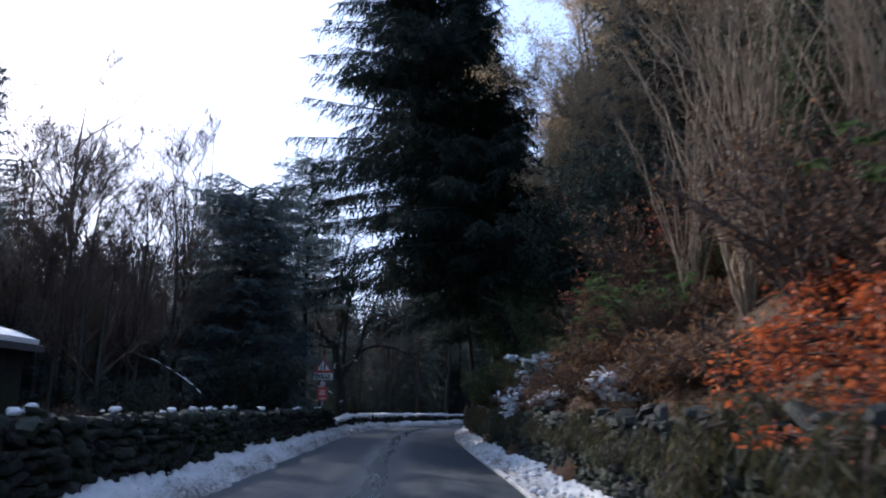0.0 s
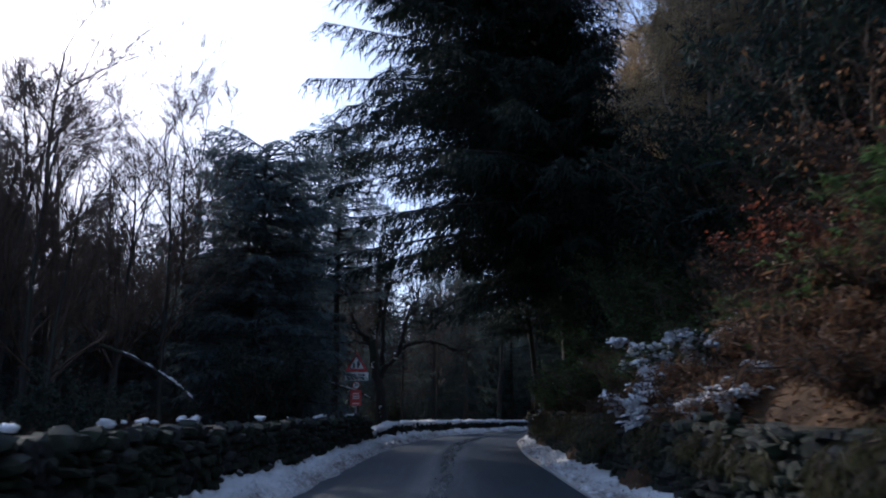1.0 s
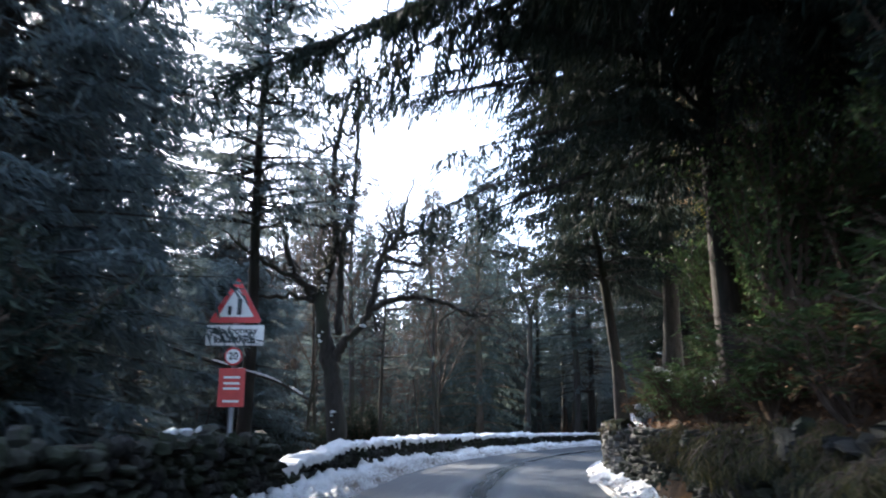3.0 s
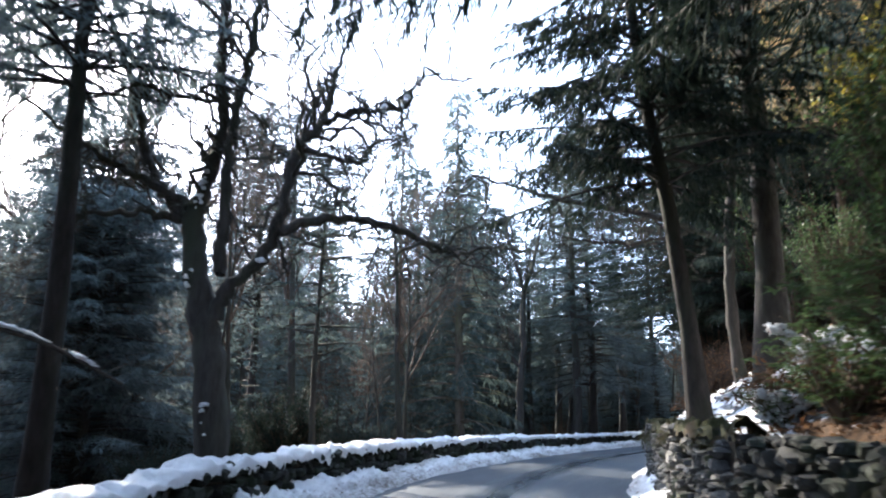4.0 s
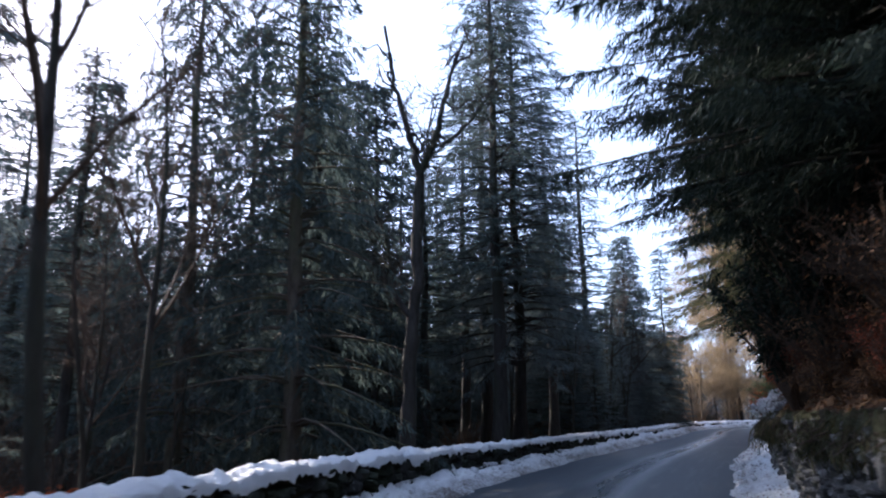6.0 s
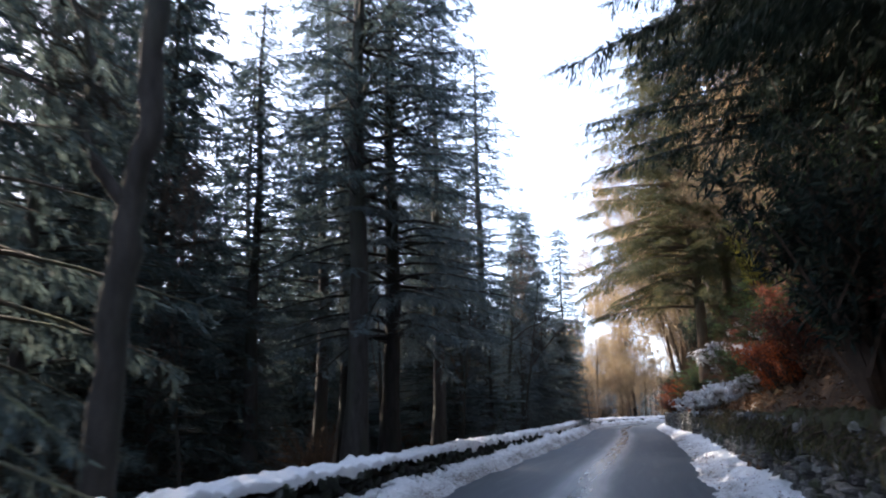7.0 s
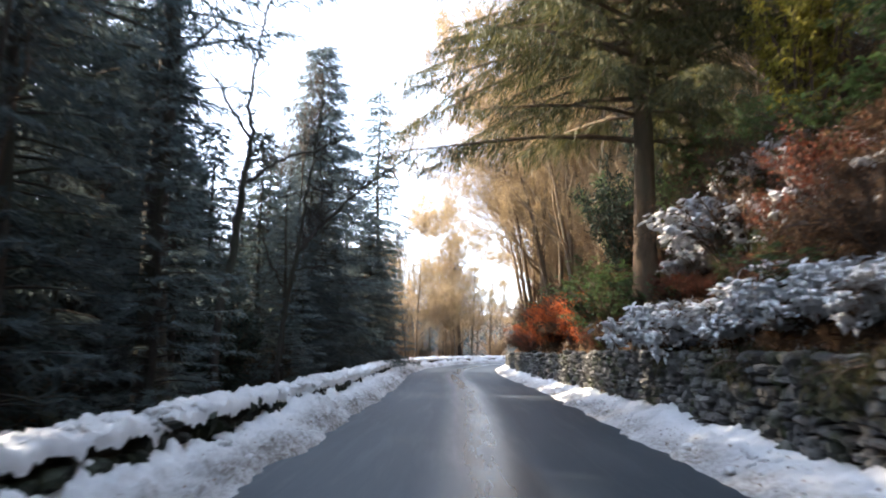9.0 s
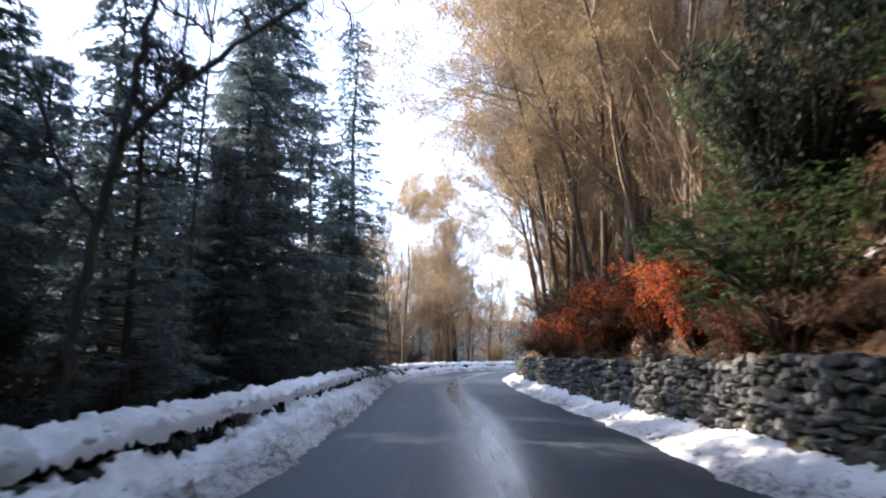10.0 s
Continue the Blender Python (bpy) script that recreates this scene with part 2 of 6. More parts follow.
M_KERB = plain("concrete_edging", (0.33, 0.32, 0.3), 0.8, 0.0, 0.3)
M_SLATE = plain("roof_slate", (0.06, 0.06, 0.065), 0.6, 0.0, 0.3)
M_BOARD = plain("board_red", (0.5, 0.06, 0.05), 0.5)

# ---- mesh helpers ----


class Geo:
    """Gathers vertices and faces with numpy, then makes one mesh."""

    def __init__(self):
        self.v, self.f, self.n = [], [], 0

    def add(self, v, f):
        v, f = np.asarray(v, float).reshape(-1, 3), np.asarray(f, int)
        self.v.append(v)
        self.f.append(f + self.n)
        self.n += len(v)

    def tube(self, pts, rad, sides=5):
        p, r = np.asarray(pts, float), np.asarray(rad, float)
        t = np.gradient(p, axis=0)
        t /= np.linalg.norm(t, axis=1, keepdims=True) + 1e-9
        ref = np.array([0.0, 0.0, 1.0]) if abs(t[0, 2]) < 0.8 else np.array([1.0, 0.0, 0.0])
        u = np.cross(t, ref)
        u /= np.linalg.norm(u, axis=1, keepdims=True) + 1e-9
        w = np.cross(t, u)
        a = np.arange(sides) * 2 * np.pi / sides
        ring = p[:, None] + r[:, None, None] * (np.cos(a)[None, :, None] * u[:, None] + np.sin(a)[None, :, None] * w[:, None])
        m, k = len(p), np.arange(sides)
        f = [np.stack([i * sides + k, i * sides + (k + 1) % sides, (i + 1) * sides + (k + 1) % sides, (i + 1) * sides + k], 1) for i in range(m - 1)]
        self.add(ring.reshape(-1, 3), np.concatenate(f))

    def twigs(self, a, b, r):
        """Thin three-sided spikes from a to b."""
        a, b = np.asarray(a, float), np.asarray(b, float)
        d = b - a
        d /= np.linalg.norm(d, axis=1, keepdims=True) + 1e-9
        u = np.cross(d, np.array([0.31, 0.52, 0.79]))
        u /= np.linalg.norm(u, axis=1, keepdims=True) + 1e-9
        w = np.cross(d, u)
        r = np.broadcast_to(np.asarray(r, float), (len(a),))[:, None]
        v = np.stack([a + r * u, a - 0.5 * r * u + 0.87 * r * w, a - 0.5 * r * u - 0.87 * r * w, b], 1)
        i = np.arange(len(a))[:, None] * 4
        self.add(v.reshape(-1, 3), np.concatenate([i + [0, 1, 3], i + [1, 2, 3], i + [2, 0, 3]]))

    def leaves(self, c, d, nrm, length, width):
        """Pointed leaves, slightly folded along the middle: base c, way d, face normal nrm."""
        c, d, nrm = (np.asarray(k, float) for k in (c, d, nrm))
        d = d / (np.linalg.norm(d, axis=1, keepdims=True) + 1e-9)
        s = np.cross(d, nrm)
        s /= np.linalg.norm(s, axis=1, keepdims=True) + 1e-9
        up = np.cross(s, d)
        ln = np.broadcast_to(np.asarray(length, float), (len(c),))[:, None]
        wd = np.broadcast_to(np.asarray(width, float), (len(c),))[:, None]
        v = np.stack([c, c + 0.45 * ln * d + 0.5 * wd * s + 0.2 * wd * up, c + ln * d, c + 0.45 * ln * d - 0.5 * wd * s + 0.2 * wd * up], 1)
        i = np.arange(len(c))[:, None] * 4
        self.add(v.reshape(-1, 3), np.concatenate([i + [0, 1, 2], i + [0, 2, 3]]))

    def needles(self, c, d, nrm, length, width):
        """Single slender blades: base c, way d."""
        c, d, nrm = (np.asarray(k, float) for k in (c, d, nrm))
        d = d / (np.linalg.norm(d, axis=1, keepdims=True) + 1e-9)
        s = np.cross(d, nrm)
        s /= np.linalg.norm(s, axis=1, keepdims=True) + 1e-9
        wd = np.asarray(width, float)[:, None] * 0.5
        v = np.stack([c - wd * s, c + wd * s, c + np.asarray(length, float)[:, None] * d], 1)
        self.add(v.reshape(-1, 3), np.arange(len(c) * 3).reshape(-1, 3))

    def mesh(self, name, mat, smooth=False):
        v = np.concatenate(self.v)
        me = bpy.data.meshes.new(name)
        me.vertices.add(len(v))
        me.vertices.foreach_set("co", v.ravel())
        loops = np.concatenate([f.ravel() for f in self.f])
        totals = np.concatenate([np.full(len(f), f.shape[1]) for f in self.f])
        me.loops.add(len(loops))
        me.loops.foreach_set("vertex_index", loops)
        me.polygons.add(len(totals))
        me.polygons.foreach_set("loop_start", np.concatenate([[0], np.cumsum(totals)[:-1]]))
        me.polygons.foreach_set("loop_total", totals)
        me.polygons.foreach_set("use_smooth", np.full(len(totals), smooth))
        me.update(calc_edges=True)
        me.materials.append(mat)
        return me


def child(name, me, parent, label="", kind=""):
    ob = new(name, me)
    ob.parent = parent
    return tagged(ob, label, kind=kind)


def part(name, bm, mat, parent, label=""):
    me = bpy.data.meshes.new(name)
    bm.to_mesh(me)
    bm.free()
    me.materials.append(mat)
    return child(name, me, parent, label)


def set_float(me, name, values):
    me.attributes.new(name, "FLOAT", "POINT").data.foreach_set("value", np.asarray(values, np.float32))


def rnd(r, n):
    """Random directions."""
    d = r.normal(size=(n, 3))
    return d / np.linalg.norm(d, axis=1, keepdims=True)


def wobble(x, y, scale, seed=0.0):
    return noise.noise((x * scale, y * scale, seed))


def clod(x, y, scale, seed=0.0):
    """Rounded clods: 1 in a clod's middle, 0 between them."""
    d = noise.voronoi((x * scale, y * scale, seed))[0][0]
    return max(0.0, 1.0 - 1.7 * d)


# ---- the road's line ----
CENTRE = np.array([(8, -50), (4, -30), (2.0, -15), (1.0, -6), (0.35, 0), (-0.1, 9.8), (-0.7, 16), (-1.6, 27), (-1.85, 34), (-1.75, 39), (-1.2, 43.5),
                   (-0.4, 47), (1.1, 52), (3.2, 57.3), (6.4, 64.2), (10.65, 72.4), (14.9, 81), (17.7, 86.7), (22.7, 97.8), (27.8, 107.5), (35.2, 118),
                   (46, 128), (61, 136.5), (80, 142), (110, 148)], float)


def smooth_line(p, step=0.25):
    """Evenly spaced points on a softened line through p."""
    d = np.r_[0, np.cumsum(np.linalg.norm(np.diff(p, axis=0), axis=1))]
    u = np.arange(0, d[-1], step)
    q = np.stack([np.interp(u, d, p[:, k]) for k in (0, 1)], 1)
    w = np.hanning(29)
    w /= w.sum()
    pad = np.concatenate([q[:1] + (q[:1] - q[1:15][::-1]), q, q[-1:] + (q[-1:] - q[-15:-1][::-1])])
    return np.stack([np.convolve(pad[:, k], w, "valid") for k in (0, 1)], 1)


LINE = smooth_line(CENTRE)
TAN = np.gradient(LINE, axis=0)
TAN /= np.linalg.norm(TAN, axis=1, keepdims=True)
SIDE = np.stack([TAN[:, 1], -TAN[:, 0]], 1)          # to the right
HALF = 2.1
Y0 = LINE[:, 1]


def at_y(y):
    """Index of the road's line at a given y."""
    return float(np.interp(y, Y0, np.arange(len(Y0))))


def place(i, d):
    """The point beside the road's line at index i, d metres to the right."""
    k = np.clip(np.asarray(i, float), 0, len(LINE) - 1.001)
    a = k.astype(int) if hasattr(k, "astype") else int(k)
    f = (k - a)[..., None]
    p, s = LINE[a] * (1 - f) + LINE[a + 1] * f, SIDE[a] * (1 - f) + SIDE[a + 1] * f
    return p + s * np.asarray(d, float)[..., None]


def beside(x, y):
    """Index along the road and distance to its right of points."""
    x, y = np.atleast_1d(np.asarray(x, float)), np.atleast_1d(np.asarray(y, float))
    i_all, d_all = np.empty(len(x)), np.empty(len(x))
    for k in range(0, len(x), 4000):
        dx, dy = x[k:k + 4000, None] - LINE[None, ::2, 0], y[k:k + 4000, None] - LINE[None, ::2, 1]
        j = (dx * dx + dy * dy).argmin(1)
        r = np.arange(len(j))
        i_all[k:k + 4000] = j * 2
        s = SIDE[j * 2]
        d0 = np.hypot(dx[r, j], dy[r, j])
        d_all[k:k + 4000] = np.sign(dx[r, j] * s[:, 0] + dy[r, j] * s[:, 1]) * d0
    return i_all, d_all


# offsets and heights along the way, by y on the road's line
def right_face(y):
    return np.interp(y, [-50, 30, 38, 46, 54, 62, 80, 92, 110, 140], [3.05, 3.05, 2.6, 2.55, 2.95, 3.1, 3.05, 2.75, 2.8, 3.0])


def right_top(y):
    return np.interp(y, [-50, 0, 30, 44, 60, 78, 90, 110, 140], [1.2, 1.2, 1.15, 1.15, 1.15, 1.2, 1.1, 1.0, 1.0])


def left_top(y):
    return np.interp(y, [-50, 30.6, 31.4, 34, 36, 50, 60, 80, 140], [1.12, 1.08, 0.48, 0.55, 0.66, 0.64, 0.55, 0.46, 0.44])


LEFT_FACE = -2.95


def ground_height(x, y):
    """Height of the ground sheet, clear of the road and the walls."""
    i, d = beside(x, y)
    yl = np.interp(i, np.arange(len(Y0)), Y0)
    z = np.zeros(len(i))
    f = right_face(yl) + 0.25
    steep = np.interp(yl, [-50, 0, 30, 36, 47, 56, 64, 100, 120, 140], [0.75, 0.8, 0.85, 0.6, 0.6, 0.9, 1.35, 1.35, 0.7, 0.4])
    e = np.maximum(d - f, 0)
    rise = right_top(yl) - 0.12 + steep * np.minimum(e, 2.2) + 0.62 * np.clip(e - 2.2, 0, 16) + 0.3 * np.clip(e - 18.2, 0, 40)
    z = np.where(d > f, rise, z)
    g = np.maximum(-d - 3.35, 0)
    fall = -0.16 * np.minimum(g, 12) + 0.22 * np.clip(g - 28, 0, 55)
    z = np.where(d < -3.35, fall, z)
    z = np.where((d >= -3.35) & (d <= f), -0.06, z)
    far = np.hypot(x - 10, y - 60)
    return np.where(far > 260, np.minimum(z, 30.0), z), i, d, yl


def ground_at(x, y):
    return float(ground_height(np.array([x]), np.array([y]))[0][0])


def make_ground():
    def steps(lo, hi, fine_lo, fine_hi, fine):
        inner = np.arange(fine_lo, fine_hi, fine)
        out = fine_hi + np.cumsum(np.geomspace(fine * 1.2, 160, 34))
        inn = fine_lo - np.cumsum(np.geomspace(fine * 1.2, 160, 34))
        return np.r_[inn[::-1], inner, out]
    xs, ys = steps(-900, 900, -26, 52, 0.55), steps(-900, 900, -12, 132, 0.55)
    X, Y = np.meshgrid(xs, ys)
    x, y = X.ravel(), Y.ravel()
    z, i, d, yl = ground_height(x, y)
    rough = np.array([0.14 * wobble(a, b, 0.9, 3.0) + 0.3 * wobble(a, b, 0.22, 8.0) for a, b in zip(x, y)])
    z = z + rough * np.clip((np.abs(d) - 3.4) / 1.5, 0, 1)
    nx, ny = len(xs), len(ys)
    k = (np.arange(ny - 1)[:, None] * nx + np.arange(nx - 1)[None]).ravel()
    g = Geo()
    g.add(np.stack([x, y, z], 1), np.stack([k, k + 1, k + nx + 1, k + nx], 1))
    me = g.mesh("ground", M_GROUND, True)
    cover = np.where(d > 0, np.interp(yl, [-20, 10, 34, 37, 47, 52, 64, 70, 80, 95, 120], [0.2, 0.22, 0.22, 0.56, 0.56, 0.22, 0.24, 0.3, 0.3, 0.22, 0.3]), 0.2)
    set_float(me, "snow", cover)
    return tagged(new("ground", me), "brown leaf-littered woodland floor with thin snow patches", "ground", kind="structure")


def make_road():
    n, m = len(LINE), 9
    ds = np.linspace(-HALF - 0.75, HALF + 0.75, m)
    g = Geo()
    i = np.arange(0, n - 2, 2)
    P = np.stack([place(i, np.full(len(i), d)) for d in ds], 1)
    z = np.broadcast_to(0.02 - 0.012 * ds ** 2 / HALF ** 2, P.shape[:2])
    k = (np.arange(len(i) - 1)[:, None] * m + np.arange(m - 1)[None]).ravel()
    faces = np.stack([k, k + 1, k + m + 1, k + m], 1)
    g.add(np.dstack([P, z]).reshape(-1, 3), faces)
    me = g.mesh("road", M_ROAD, True)
    uv = me.uv_layers.new(name="UVMap")
    flat = np.stack([np.broadcast_to(ds, (len(i), m)), np.broadcast_to(i[:, None] * 0.25, (len(i), m))], 2).reshape(-1, 2)
    uv.data.foreach_set("uv", flat[faces.ravel()].ravel())
    return tagged(new("road", me), "narrow wet grey asphalt lane with lighter salted streaks", "road", kind="structure")


def bank(name, label, y0, y1, inner, outer, height, seed, dirt, lumpy=1.0):
    """Ploughed snow along the road: inner and outer offsets and the crest's height, as functions of y."""
    g, m = Geo(), 21
    i = np.arange(at_y(y0), at_y(y1), 0.17)
    ys = np.interp(i, np.arange(len(Y0)), Y0)
    V = np.empty((len(i), m, 3))
    D = np.empty((len(i), m))
    for a, (k, y) in enumerate(zip(i, ys)):
        p0 = place(k, 0.0)
        edge = inner(y) + 0.16 * wobble(p0[0], p0[1], 0.7, seed) + 0.08 * wobble(p0[0], p0[1], 2.6, seed + 3)
        h = height(y) * (1 + 0.7 * wobble(p0[0], p0[1], 0.55, seed + 5))
        for b in range(m):
            u = b / (m - 1)
            d = edge + (outer(y) - edge) * u
            p = place(k, d)
            lump = 0.16 * wobble(p[0], p[1], 1.9, seed) + 0.11 * abs(wobble(p[0], p[1], 4.3, seed + 1)) + 0.17 * clod(p[0], p[1], 4.5, seed) + 0.12 * clod(p[0], p[1], 10.0, seed + 2) + 0.04 * wobble(p[0], p[1], 21.0, seed + 4)
            z = h * (0.3 * u + 0.7 * u * u * (3 - 2 * u)) + lumpy * lump * min(1, u * 6) * (0.3 + 1.6 * h)
            V[a, b] = p[0], p[1], max(z, 0.0) + 0.012 if b else -0.03
            D[a, b] = dirt * (0.16 + 0.84 * min(1.0, max(0.0, 1.6 - 2.3 * u)) * (0.9 + 0.7 * wobble(p[0], p[1], 0.8, seed + 7)))
    k = (np.arange(len(i) - 1)[:, None] * m + np.arange(m - 1)[None]).ravel()
    g.add(V.reshape(-1, 3), np.stack([k, k + 1, k + m + 1, k + m], 1))
    me = g.mesh(name, M_SNOW, True)
    set_float(me, "dirt", D.ravel())
    return tagged(new(name, me), label, "snow", kind="stuff")


def cap_snow(name, label, y0, y1, centre, top, width, thick, seed, gap=None, mat=None, drop=0.0, category="snow"):
    """Lumpy snow (or turf) lying along the top of a wall."""
    g, m = Geo(), 15
    i = np.arange(at_y(y0), at_y(y1), 0.15)
    ys = np.interp(i, np.arange(len(Y0)), Y0)
    V, keep = np.empty((len(i), m, 3)), np.ones(len(i), bool)
    for a, (k, y) in enumerate(zip(i, ys)):
        mid = centre(y) if callable(centre) else centre
        p0 = place(k, mid)
        crumbly = float(np.interp(y, [60, 80], [0.5, 0.9])) if mat is None else 1.0
        n1, n2 = wobble(p0[0], p0[1], 0.9, seed), wobble(p0[0], p0[1], 2.4, seed + 4)
        w, t = width * (1 + 0.25 * n1 + 0.25 * n2), (thick(y) if callable(thick) else thick) * max(0.25, 1 + 0.7 * n1 + 0.7 * n2)
        keep[a] = gap is None or n1 + 0.6 * n2 > gap
        for b in range(m):
            q = math.pi * b / (m - 1)
            d = mid - 0.5 * w * math.cos(q)
            p = place(k, d)
            fine = 0.06 * wobble(p[0], p[1], 3.5, seed + 6) + crumbly * (0.11 * clod(p[0], p[1], 4.2, seed + 7) + 0.08 * clod(p[0], p[1], 9.0, seed + 8)) + 0.03 * wobble(p[0], p[1], 20.0, seed + 8)
            hang = 0.02 + drop + 0.14 * max(0, wobble(p[0], p[1], 1.7, seed + 9)) + 0.12 * max(0, wobble(p[0], p[1], 5.3, seed + 9)) + 0.05 * wobble(p[0], p[1], 13.0, seed + 9)
            V[a, b] = p[0], p[1], float(top(y)) + (t * math.sin(q) ** 0.6 + fine if 0 < b < m - 1 else -hang)
    r = np.arange(len(i) - 1)[keep[:-1] & keep[1:]]
    k = (r[:, None] * m + np.arange(m - 1)[None]).ravel()
    g.add(V.reshape(-1, 3), np.stack([k, k + 1, k + m + 1, k + m], 1))
    me = g.mesh(name, mat or M_SNOW, True)
    set_float(me, "dirt", np.full(len(i) * m, 0.12))
    return tagged(new(name, me), label, category, kind="stuff")


# ---- dry stone walls ----
def stone_shapes(count, seed):
    """Unit stones: boxes with a chamfered, uneven front, x along, y out of the face, z up."""
    r = np.random.default_rng(seed)
    out = []
    n = 7
    a = np.arange(n) * 2 * np.pi / n
    k = np.arange(n)
    for _ in range(count):
        way = np.stack([np.cos(a + r.uniform(0, 1)), np.sin(a + r.uniform(0, 1))], 1) * r.uniform(0.74, 1.12, (n, 1))
        box = way / np.maximum(np.abs(way).max(1, keepdims=True), 1e-6)
        ring = 0.5 * (0.45 * way + 0.55 * box)
        v = np.concatenate([np.c_[ring[:, 0], np.full(n, h) + r.uniform(-0.08, 0.08, n) * (h > 0), ring[:, 1]] * (s, 1, s) for h, s in ((0, 1.0), (0.62, 0.98), (1.0, 0.62))])
        v[n:] += r.uniform(-0.09, 0.09, (2 * n, 3))
        f = [np.stack([k + o, (k + 1) % n + o, (k + 1) % n + o + n, k + o + n], 1) for o in (0, n)]
        out.append((v, np.concatenate(f), np.array([2 * n + k])))
    return out


STONES = stone_shapes(12, 5)


def dry_wall(name, label, y0, y1, face, top, out, mat, seed, singles=None, core=0.42, size=1.0):
    """A coursed rubble wall: out is +1 where its face looks towards +d. Stones of the stretch 'singles' (in y) are parts of their own."""
    r = np.random.default_rng(seed)
    i0, i1 = at_y(y0), at_y(y1)
    root = new(name)
    tagged(root, label, "stone wall", kind="structure")
    g = Geo()
    i = np.arange(i0, i1, 2.0)
    ys = np.interp(i, np.arange(len(Y0)), Y0)
    fd, tz = np.array([face(y) for y in ys]), np.array([float(top(y)) for y in ys])
    a, b = place(i, fd - out * 0.09), place(i, fd - out * core)
    V = np.stack([np.c_[a, np.full(len(i), -0.15)], np.c_[a, tz - 0.05], np.c_[b, tz - 0.05], np.c_[b, np.full(len(i), -1.2)]], 1)
    k = (np.arange(len(i) - 1)[:, None] * 4 + np.arange(3)[None]).ravel()
    g.add(V.reshape(-1, 3), np.stack([k, k + 1, k + 5, k + 4], 1))
    g.add(V[0], np.array([[0, 1, 2, 3]]))
    g.add(V[-1], np.array([[3, 2, 1, 0]]))
    child("core", g.mesh("core", M_SOIL), root)
    rest, pieces = Geo(), []
    z, tall = 0.0, float(max(tz))
    while z < tall:
        h = r.uniform(0.08, 0.17) * size
        k = i0 + r.uniform(0, 1)
        while k < i1 - 1:
            w = (0.1 + 0.26 * r.uniform(0, 1) ** 1.6) * size
            y = float(np.interp(k, np.arange(len(Y0)), Y0))
            hh = h * r.uniform(0.65, 1.45)
            if z + 0.8 * h < float(top(y)) + 0.03 * r.normal():
                c = place(k + 2 * w, float(face(y)) - out * 0.12)
                s, t = SIDE[int(k)] * out, TAN[int(k)] * out
                depth = r.uniform(0.1, 0.22)
                turn, tilt = r.normal(0, 0.16), r.normal(0, 0.27)
                ex = np.array([t[0] + s[0] * turn, t[1] + s[1] * turn, tilt])
                ey, ez = np.array([s[0], s[1], 0]), np.array([-tilt * t[0], -tilt * t[1], 1.0])
                R = np.stack([ex * w * 0.97, ey * depth, ez * hh * 0.94], 1)
                cz = np.array([c[0], c[1], z + 0.5 * h + r.uniform(-0.25, 0.25) * h])
                which = int(r.integers(len(STONES)))
                if singles and singles[0] < y < singles[1] and len(pieces) < 300:
                    pieces.append((which, R, cz))
                else:
                    v, f, front = STONES[which]
                    n0 = rest.n
                    rest.add(v @ R.T + cz, f)
                    rest.f.append(front + n0)
            k += 4 * w
        z += h
    if rest.v:
        child("stonework", rest.mesh("stonework", mat), root, kind="stuff")
    meshes = {}
    for which, R, cz in pieces:
        if which not in meshes:
            gg = Geo()
            gg.add(*STONES[which][:2])
            gg.f.append(STONES[which][2])
            meshes[which] = gg.mesh("stone", mat)
        ob = child("stone", meshes[which], root)
        m = Matrix([[*R[0], cz[0]], [*R[1], cz[1]], [*R[2], cz[2]], [0, 0, 0, 1]])
        ob.matrix_local = m
    return root


# ---- plants ----
def thing(name, label, category, group=""):
    return tagged(new(name), label, category, group)


